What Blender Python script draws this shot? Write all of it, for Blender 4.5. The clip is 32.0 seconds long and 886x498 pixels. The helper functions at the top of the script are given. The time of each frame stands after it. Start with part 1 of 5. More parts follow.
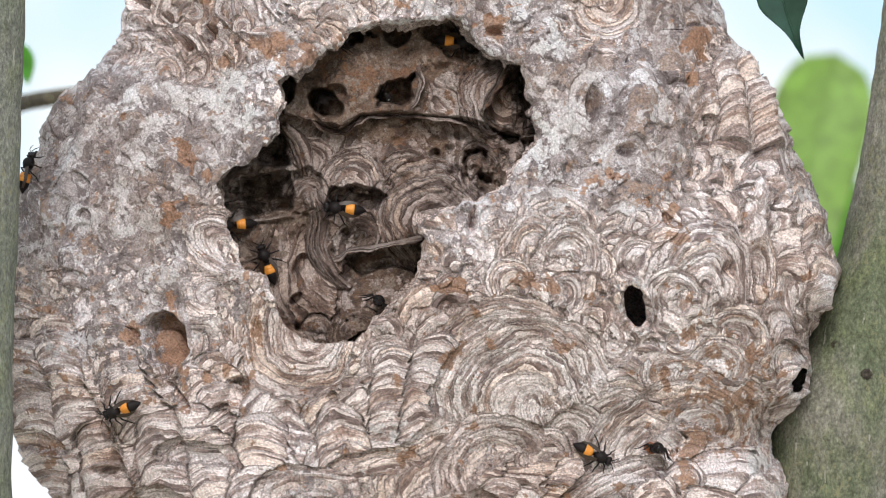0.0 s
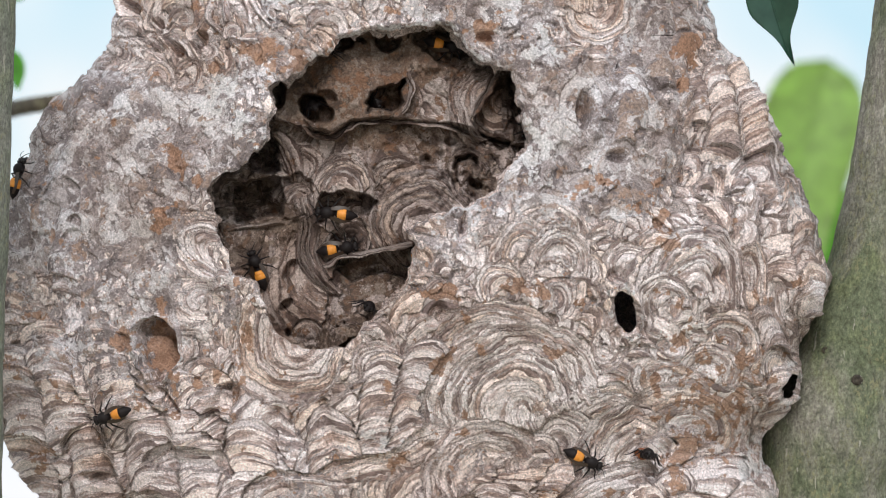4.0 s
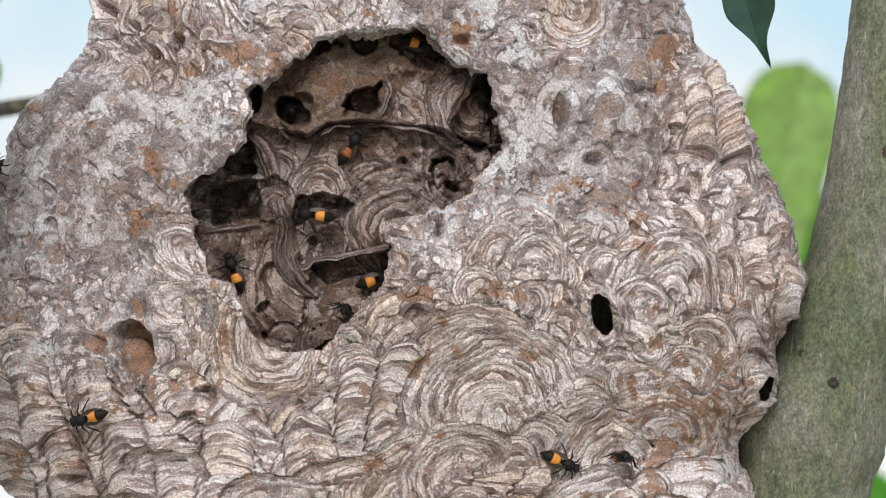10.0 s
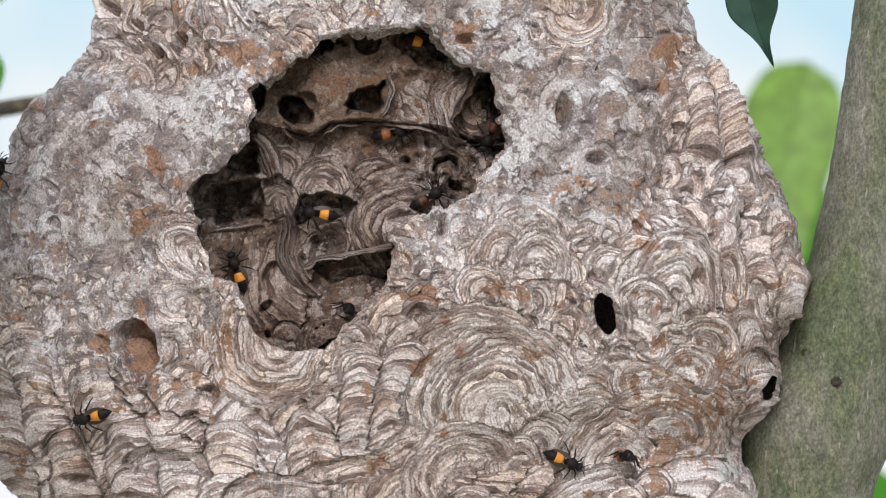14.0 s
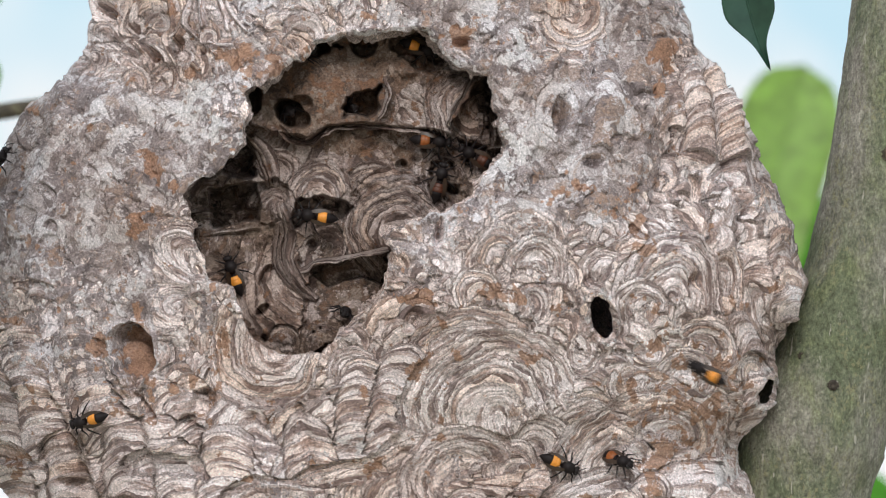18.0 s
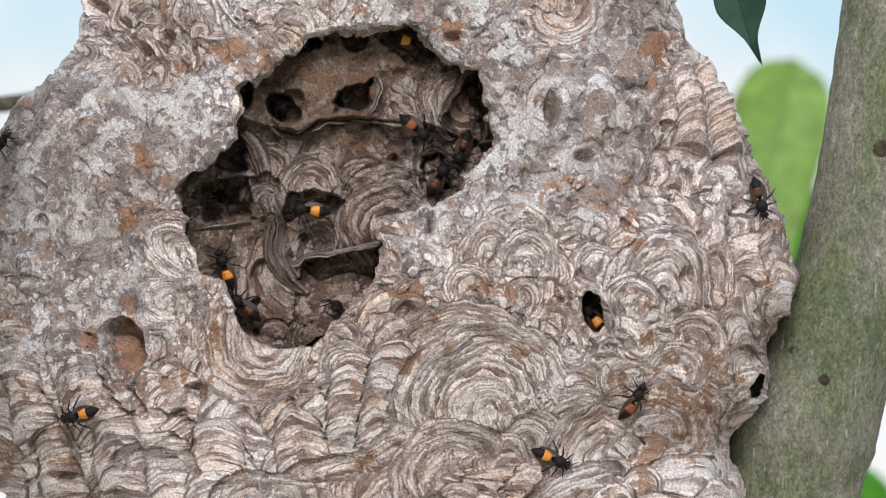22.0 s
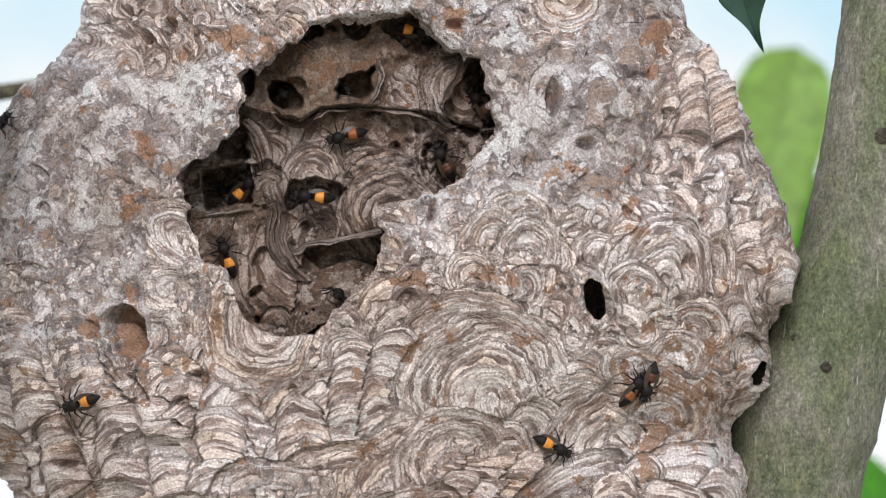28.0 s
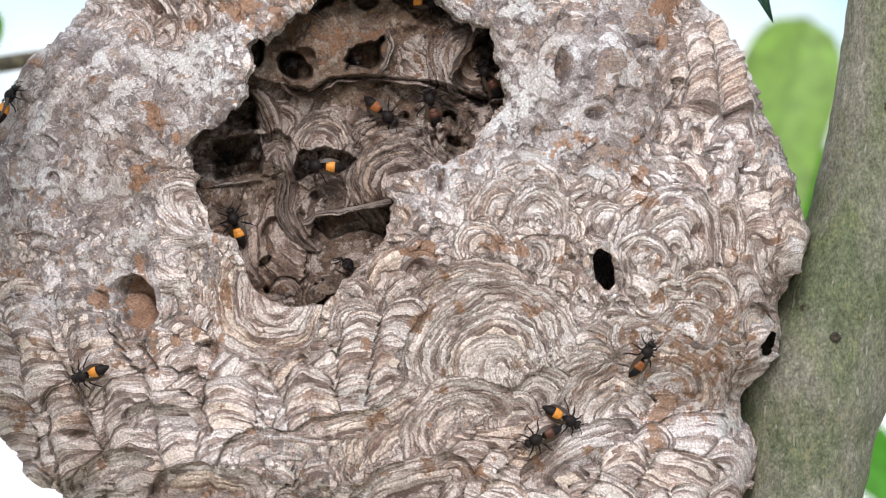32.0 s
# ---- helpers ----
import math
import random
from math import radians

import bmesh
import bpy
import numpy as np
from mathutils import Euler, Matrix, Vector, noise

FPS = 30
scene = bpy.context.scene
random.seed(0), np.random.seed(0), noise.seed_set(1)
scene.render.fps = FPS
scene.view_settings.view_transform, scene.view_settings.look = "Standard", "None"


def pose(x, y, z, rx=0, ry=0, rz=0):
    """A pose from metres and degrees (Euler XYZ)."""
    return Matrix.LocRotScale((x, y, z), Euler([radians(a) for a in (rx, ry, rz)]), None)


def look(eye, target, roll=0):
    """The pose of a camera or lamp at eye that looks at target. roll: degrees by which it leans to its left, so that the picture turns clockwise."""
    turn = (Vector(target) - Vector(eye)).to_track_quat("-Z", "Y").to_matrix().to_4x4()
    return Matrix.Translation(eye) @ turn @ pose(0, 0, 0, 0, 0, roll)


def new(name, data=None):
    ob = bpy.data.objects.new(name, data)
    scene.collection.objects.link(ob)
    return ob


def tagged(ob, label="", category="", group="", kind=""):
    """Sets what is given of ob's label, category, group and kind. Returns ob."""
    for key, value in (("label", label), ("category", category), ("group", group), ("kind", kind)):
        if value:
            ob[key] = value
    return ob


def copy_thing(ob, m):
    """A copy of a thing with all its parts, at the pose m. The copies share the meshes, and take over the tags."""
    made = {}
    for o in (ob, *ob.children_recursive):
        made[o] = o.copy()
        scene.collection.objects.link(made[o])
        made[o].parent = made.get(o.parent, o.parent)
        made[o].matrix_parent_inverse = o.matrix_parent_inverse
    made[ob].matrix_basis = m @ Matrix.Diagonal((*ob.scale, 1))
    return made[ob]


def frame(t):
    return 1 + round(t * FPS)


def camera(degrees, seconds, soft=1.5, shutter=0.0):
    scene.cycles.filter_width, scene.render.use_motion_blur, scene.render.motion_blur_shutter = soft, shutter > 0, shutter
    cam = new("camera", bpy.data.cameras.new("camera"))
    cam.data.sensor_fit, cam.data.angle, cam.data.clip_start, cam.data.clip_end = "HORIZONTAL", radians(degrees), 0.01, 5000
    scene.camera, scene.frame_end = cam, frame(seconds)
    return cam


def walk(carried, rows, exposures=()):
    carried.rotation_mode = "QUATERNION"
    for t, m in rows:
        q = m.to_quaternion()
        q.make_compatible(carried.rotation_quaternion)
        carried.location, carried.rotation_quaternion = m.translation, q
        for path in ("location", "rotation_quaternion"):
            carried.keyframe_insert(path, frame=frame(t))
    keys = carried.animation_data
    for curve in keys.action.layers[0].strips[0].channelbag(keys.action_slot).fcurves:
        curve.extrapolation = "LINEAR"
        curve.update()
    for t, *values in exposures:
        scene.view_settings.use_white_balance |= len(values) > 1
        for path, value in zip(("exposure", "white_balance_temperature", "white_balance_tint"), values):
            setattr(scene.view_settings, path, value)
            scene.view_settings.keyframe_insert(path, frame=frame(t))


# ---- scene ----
# The plan is drawn in thirds of a millimetre on an upright sheet through the nest's middle: a runs to the
# right, b down, and (784, 441) is its centre. The sheet stands square to the line of sight, 4.9865 m from the lens.
DIST, UNIT, MID_A, MID_B = 4.9865, 1 / 3000, 784, 441
TILT = 5.0
VIEW = Matrix.Translation((0, 0, 2.0)) @ Matrix.Rotation(radians(TILT), 4, "X")


def spot(a, b, y=0.0):
    """The place on the line of sight through (a, b) of the plan, y metres behind the sheet."""
    s = UNIT * (1 + y / DIST)
    return Vector(((a - MID_A) * s, y, (MID_B - b) * s))


# ---- camera: a long lens on a tripod, swung by hand ----
cam = camera(6, 32.0, soft=1.0, shutter=0.4)
cam.data.dof.use_dof = True
cam.data.dof.focus_distance = 4.83
cam.data.dof.aperture_fstop = 23
SWING = [(0, 0.0, 0.0), (0.5, -1.0, 4.7), (1, -0.1, 12.1), (1.5, 0.4, 19.8), (2, 0.3, 28.8), (2.5, -3.3, 25.4), (3, -7.6, 19.9), (3.5, -12.7, 12.3), (5.5, -29.2, 8.8), (6, -34.8, 7.7), (6.5, -36.8, 4.8), (7, -36.1, -1.5), (7.5, -36.3, -2.9), (8, -40.9, 0.8), (8.5, -50.0, 8.5), (9, -54.6, 16.6), (9.5, -58.3, 15.1), (10, -58.4, 15.2), (10.5, -57.6, 16.1), (11, -55.1, 19.3), (11.5, -54.6, 24.1), (12, -55.9, 25.3), (12.5, -56.2, 20.0), (13, -55.8, 16.1), (13.5, -54.5, 15.6), (14, -53.1, 13.8), (14.5, -53.1, 13.4), (16.5, -57.3, 6.9), (17, -56.4, 12.0), (17.5, -56.9, 14.3), (18, -59.0, 19.9), (18.5, -62.2, 8.5), (19, -66.7, 6.3), (19.5, -68.4, 4.3), (20, -68.1, 3.6), (20.5, -67.1, 6.3), (21, -69.9, 9.3), (21.5, -72.1, 9.3), (22, -74.4, 9.6), (22.5, -75.3, 8.6), (23, -75.6, 10.7), (23.5, -77.5, 7.7), (24, -85.3, 2.3), (24.5, -88.7, -0.1), (25, -88.8, 1.7), (25.5, -88.4, 13.2), (27.5, -73.2, -1.5), (28, -71.2, -12.2), (28.5, -67.8, -16.8), (29, -64.5, -21.4), (29.5, -59.1, -27.7), (30, -55.9, -35.1), (30.5, -55.8, -42.4), (31, -55.9, -51.9), (31.5, -55.7, -59.9), (32, -54.7, -64.9)]


def aim(da, db):
    return VIEW @ look((0, -DIST, 0), spot(MID_A - da, MID_B - db))


EXPOSURES = [(0.0, -0.06), (1.0, -0.10), (3.0, -0.17), (6.0, -0.22), (9.0, -0.25), (25.0, -0.25), (28.0, -0.19), (29.0, -0.11), (31.0, 0.0), (32.0, 0.02)]
walk(cam, [(t, aim(da, db)) for t, da, db in SWING], EXPOSURES)

# ---- light: a bright, veiled sky and a soft sun ----
world = bpy.data.worlds.new("sky")
scene.world = world
world.use_nodes = True
wn, wl = world.node_tree.nodes, world.node_tree.links
wn.clear()
sky = wn.new("ShaderNodeTexSky")
sky.sky_type, sky.sun_disc = "NISHITA", False
sky.sun_elevation, sky.sun_rotation = radians(31), radians(184)
sky.air_density, sky.dust_density = 1.0, 2.0
sky_bg = wn.new("ShaderNodeBackground")
sky_bg.inputs["Strength"].default_value = 0.15
cloud_bg = wn.new("ShaderNodeBackground")
cloud_bg.inputs["Strength"].default_value = 1.17
geo = wn.new("ShaderNodeTexCoord")
cn = wn.new("ShaderNodeTexNoise")
cn.inputs["Scale"].default_value, cn.inputs["Detail"].default_value = 26.0, 2.0
cr = wn.new("ShaderNodeValToRGB")
cr.color_ramp.elements[0].position, cr.color_ramp.elements[0].color = 0.38, (0.60, 0.84, 0.97, 1)
cr.color_ramp.elements[1].position, cr.color_ramp.elements[1].color = 0.56, (0.96, 0.985, 1.0, 1)
mixw = wn.new("ShaderNodeMixShader")
wout = wn.new("ShaderNodeOutputWorld")
wl.new(geo.outputs["Generated"], cn.inputs["Vector"])
wl.new(cn.outputs["Fac"], cr.inputs["Fac"])
# paler haze towards the horizon
up = wn.new("ShaderNodeSeparateXYZ")
wl.new(geo.outputs["Generated"], up.inputs[0])
haze = wn.new("ShaderNodeMapRange")
haze.inputs["From Min"].default_value, haze.inputs["From Max"].default_value = 0.045, 0.10
haze.inputs["To Min"].default_value, haze.inputs["To Max"].default_value = 1.0, 0.0
wl.new(up.outputs[2], haze.inputs["Value"])
pale = wn.new("ShaderNodeMix")
pale.data_type = "RGBA"
pale.inputs[7].default_value = (1.08, 1.04, 1.10, 1)
wl.new(haze.outputs[0], pale.inputs[0])
wl.new(cr.outputs["Color"], pale.inputs[6])
wl.new(pale.outputs[2], cloud_bg.inputs["Color"])
mixw.inputs["Fac"].default_value = 0.85
wl.new(sky.outputs["Color"], sky_bg.inputs["Color"])
wl.new(sky_bg.outputs["Background"], mixw.inputs[1])
wl.new(cloud_bg.outputs["Background"], mixw.inputs[2])
wl.new(mixw.outputs["Shader"], wout.inputs["Surface"])

sun = new("sun", bpy.data.lights.new("sun", "SUN"))
sun.data.energy, sun.data.angle, sun.data.color = 2.05, radians(20), (1.0, 0.97, 0.95)
sun.matrix_world = look((-0.3, -4.6, 4.8), (0, 0, 2.0))


# ---- materials ----
def shader(name, rough=0.8):
    m = bpy.data.materials.new(name)
    m.use_nodes = True
    nt = m.node_tree
    b = nt.nodes["Principled BSDF"]
    b.inputs["Roughness"].default_value = rough
    return m, nt.nodes, nt.links, b


def noise_node(nodes, links, vec, scale, detail=3.0, rough=0.55):
    n = nodes.new("ShaderNodeTexNoise")
    n.inputs["Scale"].default_value, n.inputs["Detail"].default_value, n.inputs["Roughness"].default_value = scale, detail, rough
    if vec is not None:
        links.new(vec, n.inputs["Vector"])
    return n.outputs["Fac"]


def ramp(nodes, links, fac, stops):
    r = nodes.new("ShaderNodeValToRGB")
    e = r.color_ramp.elements
    while len(e) < len(stops):
        e.new(0.5)
    for el, (p, c) in zip(e, stops):
        el.position = p
        el.color = (*c, 1) if len(c) == 3 else c
    links.new(fac, r.inputs["Fac"])
    return r.outputs["Color"]


def mix(nodes, links, fac, c1, c2, mode="MIX"):
    n = nodes.new("ShaderNodeMix")
    n.data_type, n.blend_type = "RGBA", mode
    for sock, val in ((n.inputs[0], fac), (n.inputs[6], c1), (n.inputs[7], c2)):
        if isinstance(val, (int, float)):
            sock.default_value = val
        elif isinstance(val, tuple):
            sock.default_value = (*val, 1)
        else:
            links.new(val, sock)
    return n.outputs[2]


def calc(nodes, links, op, x, y=0.0, z=0.0):
    n = nodes.new("ShaderNodeMath")
    n.operation = op
    for sock, val in zip(n.inputs, (x, y, z)):
        if isinstance(val, (int, float)):
            sock.default_value = val
        else:
            links.new(val, sock)
    return n.outputs[0]


def bump(nodes, links, bsdf, height, strength, distance):
    n = nodes.new("ShaderNodeBump")
    n.inputs["Strength"].default_value, n.inputs["Distance"].default_value = strength, distance
    links.new(height, n.inputs["Height"])
    links.new(n.outputs["Normal"], bsdf.inputs["Normal"])


def g(v):
    return (v, v, v)


def paper_material(name, shade=1.0, warm=0.0, aged=0.0, strong=1.0, stain=(0.93, 0.925, 0.945)):
    """Chewed-wood paper: growth bands along each scallop, worn patches where it has weathered, rusty scars."""
    m, nd, ln, bs = shader(name, 0.93)
    bs.inputs["Specular IOR Level"].default_value = 0.2
    band = nd.new("ShaderNodeAttribute")
    band.attribute_name = "bandmap"
    pat = nd.new("ShaderNodeAttribute")
    pat.attribute_name = "patina"
    tc = nd.new("ShaderNodeTexCoord")
    obj = tc.outputs["Object"]
    sp = nd.new("ShaderNodeSeparateXYZ")
    ln.new(band.outputs["Vector"], sp.inputs[0])
    arc, ang, rnd = sp.outputs[0], sp.outputs[1], sp.outputs[2]
    pp = nd.new("ShaderNodeSeparateXYZ")
    ln.new(pat.outputs["Vector"], pp.inputs[0])
    wear, rust, pale = pp.outputs[0], pp.outputs[1], pp.outputs[2]
    # strips laid one after the other, each of its own tone, with a little wander
    wander = calc(nd, ln, "ADD", noise_node(nd, ln, obj, 62, 2, 0.5), calc(nd, ln, "MULTIPLY", noise_node(nd, ln, obj, 420, 5, 0.75), 0.8))
    arc2 = calc(nd, ln, "MULTIPLY_ADD", wander, 9.0, arc)
    cv = nd.new("ShaderNodeCombineXYZ")
    ln.new(calc(nd, ln, "MULTIPLY", arc2, 0.05), cv.inputs[0])
    ln.new(calc(nd, ln, "MULTIPLY", ang, 0.012), cv.inputs[1])
    ln.new(calc(nd, ln, "MULTIPLY", rnd, 60.0), cv.inputs[2])
    swell = noise_node(nd, ln, cv.outputs[0], 1.0, 2.0)
    run = calc(nd, ln, "MULTIPLY_ADD", swell, 5.0, calc(nd, ln, "MULTIPLY", arc2, 0.125))
    strip = calc(nd, ln, "FLOOR", run)
    within = calc(nd, ln, "FRACT", run)
    wv = nd.new("ShaderNodeCombineXYZ")
    ln.new(calc(nd, ln, "MULTIPLY", strip, 5.37), wv.inputs[0])
    ln.new(calc(nd, ln, "MULTIPLY", ang, 0.011), wv.inputs[1])
    ln.new(calc(nd, ln, "MULTIPLY", rnd, 913.0), wv.inputs[2])
    each = noise_node(nd, ln, wv.outputs[0], 1.0, 1.0)
    sv = nd.new("ShaderNodeCombineXYZ")
    ln.new(calc(nd, ln, "MULTIPLY", arc2, 0.30), sv.inputs[0])
    ln.new(calc(nd, ln, "MULTIPLY", ang, 0.016), sv.inputs[1])
    ln.new(calc(nd, ln, "MULTIPLY", rnd, 331.0), sv.inputs[2])
    streak = noise_node(nd, ln, sv.outputs[0], 1.0, 3.0, 0.6)
    fleck = noise_node(nd, ln, obj, 300, 6, 0.72)
    tone = calc(nd, ln, "ADD", calc(nd, ln, "MULTIPLY_ADD", each, 3.1 * strong, 0.60 - 1.55 * strong), calc(nd, ln, "ADD", calc(nd, ln, "MULTIPLY_ADD", fleck, 1.0, -0.5), calc(nd, ln, "MULTIPLY_ADD", streak, 1.3, -0.65)))
    dark, mid, beige, light, white = (0.225, 0.183, 0.172), (0.335, 0.28, 0.265), (0.43, 0.335, 0.285), (0.515, 0.45, 0.43), (0.80, 0.755, 0.735)
    bands = ramp(nd, ln, tone, [(0.08, dark), (0.24, mid), (0.36, beige), (0.42, light), (0.57, light), (0.63, white)])
    # paints a thin shadow where each strip starts and a pale lip at its end
    gap = ramp(nd, ln, calc(nd, ln, "ADD", within, calc(nd, ln, "MULTIPLY_ADD", fleck, 0.6, -0.3)), [(0.0, g(0.84)), (0.12, g(0.98)), (0.7, g(1.0)), (0.9, g(1.2))])
    bands = mix(nd, ln, 1.0, bands, gap, "MULTIPLY")
    tintn = nd.new("ShaderNodeTexWhiteNoise")
    tintn.noise_dimensions = "1D"
    ln.new(calc(nd, ln, "MULTIPLY", rnd, 977.0), tintn.inputs["W"])
    tint = ramp(nd, ln, tintn.outputs["Value"], [(0.0, (1.03, 0.90, 0.80)), (0.3, (1.02, 0.95, 0.92)), (0.6, (0.86, 0.82, 0.825)), (1.0, (1.10, 1.07, 1.06))])
    bands = mix(nd, ln, 1.0, bands, tint, "MULTIPLY")
    # fresh paper is browner than weathered paper
    bands = mix(nd, ln, 1.0, bands, (1.05, 1.03, 1.03), "MULTIPLY")
    # worn, flaking paper: scales of uneven tone with ragged edges
    n1 = noise_node(nd, ln, obj, 150, 5, 0.62)
    wob = nd.new("ShaderNodeTexNoise")
    wob.inputs["Scale"].default_value, wob.inputs["Detail"].default_value = 170, 5
    ln.new(obj, wob.inputs["Vector"])
    off = nd.new("ShaderNodeVectorMath")
    off.operation = "MULTIPLY_ADD"
    ln.new(wob.outputs["Color"], off.inputs[0])
    off.inputs[1].default_value = (0.016, 0.016, 0.016)
    ln.new(obj, off.inputs[2])
    cells = []
    for size in (58, 135):
        vo = nd.new("ShaderNodeTexVoronoi")
        vo.inputs["Scale"].default_value = size
        ln.new(off.outputs[0], vo.inputs["Vector"])
        sc = nd.new("ShaderNodeSeparateColor")
        ln.new(vo.outputs["Color"], sc.inputs[0])
        cells.append(sc)
    flake = calc(nd, ln, "ADD", calc(nd, ln, "MULTIPLY", cells[0].outputs[0], 0.50), calc(nd, ln, "MULTIPLY", cells[1].outputs[0], 0.42))
    flake = calc(nd, ln, "ADD", flake, calc(nd, ln, "MULTIPLY_ADD", n1, 0.5, -0.22))
    flake = calc(nd, ln, "ADD", calc(nd, ln, "MULTIPLY", flake, 0.62), calc(nd, ln, "MULTIPLY_ADD", tintn.outputs["Value"], 0.46, -0.06))
    kind = nd.new("ShaderNodeTexWhiteNoise")
    kind.noise_dimensions = "1D"
    ln.new(calc(nd, ln, "MULTIPLY_ADD", rnd, 613.0, 7.7), kind.inputs["W"])
    worn = ramp(nd, ln, flake, [(0.12, (0.20, 0.168, 0.162)), (0.26, (0.26, 0.217, 0.208)), (0.42, (0.30, 0.252, 0.24)), (0.45, (0.40, 0.342, 0.325)), (0.595, (0.47, 0.41, 0.395)), (0.615, (0.75, 0.71, 0.695))])
    # crusts, stains and tan scabs with ragged edges
    scab = calc(nd, ln, "ADD", kind.outputs["Value"], calc(nd, ln, "MULTIPLY_ADD", n1, 0.7, -0.35))
    worn = mix(nd, ln, ramp(nd, ln, scab, [(0.82, g(0.0)), (0.86, g(0.8))]), worn, (0.36, 0.255, 0.195))
    for size, low, high, colour in ((80, 0.58, 0.60, (0.165, 0.138, 0.135)), (56, 0.575, 0.592, (0.66, 0.625, 0.61)), (84, 0.625, 0.64, (0.38, 0.255, 0.185)), (135, 0.60, 0.615, (0.65, 0.61, 0.60))):
        spot_map = noise_node(nd, ln, off.outputs[0], size, 5, 0.6)
        worn = mix(nd, ln, ramp(nd, ln, spot_map, [(low, g(0.0)), (high, g(0.85))]), worn, colour)
    worn = mix(nd, ln, 1.0, worn, stain, "MULTIPLY")
    n3 = noise_node(nd, ln, obj, 130, 5, 0.65)
    fac = calc(nd, ln, "ADD", wear, calc(nd, ln, "MULTIPLY_ADD", n3, 1.8, -0.9))
    isworn = ramp(nd, ln, fac, [(0.47, g(0.0)), (0.53, g(0.94))])
    bn = calc(nd, ln, "MULTIPLY", calc(nd, ln, "POWER", within, 0.5), calc(nd, ln, "SUBTRACT", 1.0, isworn))
    col = mix(nd, ln, isworn, bands, worn)
    # rusty scars with ragged edges, and pale crusts
    n4 = noise_node(nd, ln, obj, 130, 7, 0.65)
    rf = calc(nd, ln, "ADD", rust, calc(nd, ln, "MULTIPLY_ADD", n4, 3.8, -2.0))
    rustcol = mix(nd, ln, n3, (0.24, 0.135, 0.095), (0.50, 0.29, 0.18))
    col = mix(nd, ln, ramp(nd, ln, rf, [(0.49, g(0.0)), (0.515, g(0.85))]), col, rustcol)
    pf = calc(nd, ln, "ADD", pale, calc(nd, ln, "MULTIPLY_ADD", n1, 2.2, -1.15))
    col = mix(nd, ln, ramp(nd, ln, pf, [(0.53, g(0.0)), (0.565, g(0.85))]), col, (0.69, 0.66, 0.65))
    # fibre grain
    n5 = noise_node(nd, ln, obj, 760, 4, 0.8)
    col = mix(nd, ln, 1.0, col, ramp(nd, ln, n5, [(0.3, g(0.34)), (0.42, g(0.78)), (0.5, g(1.0)), (0.68, g(1.62))]), "MULTIPLY")
    n7 = noise_node(nd, ln, obj, 17, 3, 0.5)
    col = mix(nd, ln, 1.0, col, ramp(nd, ln, n7, [(0.36, (0.84, 0.79, 0.75)), (0.5, (1.0, 0.99, 0.98)), (0.64, (1.10, 1.11, 1.13))]), "MULTIPLY")
    col = mix(nd, ln, 1.0, col, (0.955, 0.953, 0.968), "MULTIPLY")
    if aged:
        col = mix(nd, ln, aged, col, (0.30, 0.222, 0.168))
    # shade scales the whole colour; a low value paints shadow into it
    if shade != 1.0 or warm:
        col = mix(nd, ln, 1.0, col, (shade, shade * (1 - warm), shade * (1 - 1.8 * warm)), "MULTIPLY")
    ln.new(col, bs.inputs["Base Color"])
    scale_step = calc(nd, ln, "MULTIPLY", isworn, calc(nd, ln, "ADD", calc(nd, ln, "MULTIPLY", cells[0].outputs[0], 0.7), calc(nd, ln, "MULTIPLY", cells[1].outputs[0], 0.5)))
    rough = calc(nd, ln, "ADD", calc(nd, ln, "MULTIPLY", n1, 0.7), calc(nd, ln, "MULTIPLY", n5, 0.35))
    h = calc(nd, ln, "ADD", calc(nd, ln, "MULTIPLY_ADD", bn, 0.9, scale_step), rough)
    bump(nd, ln, bs, h, 0.75, 0.0024)
    return m


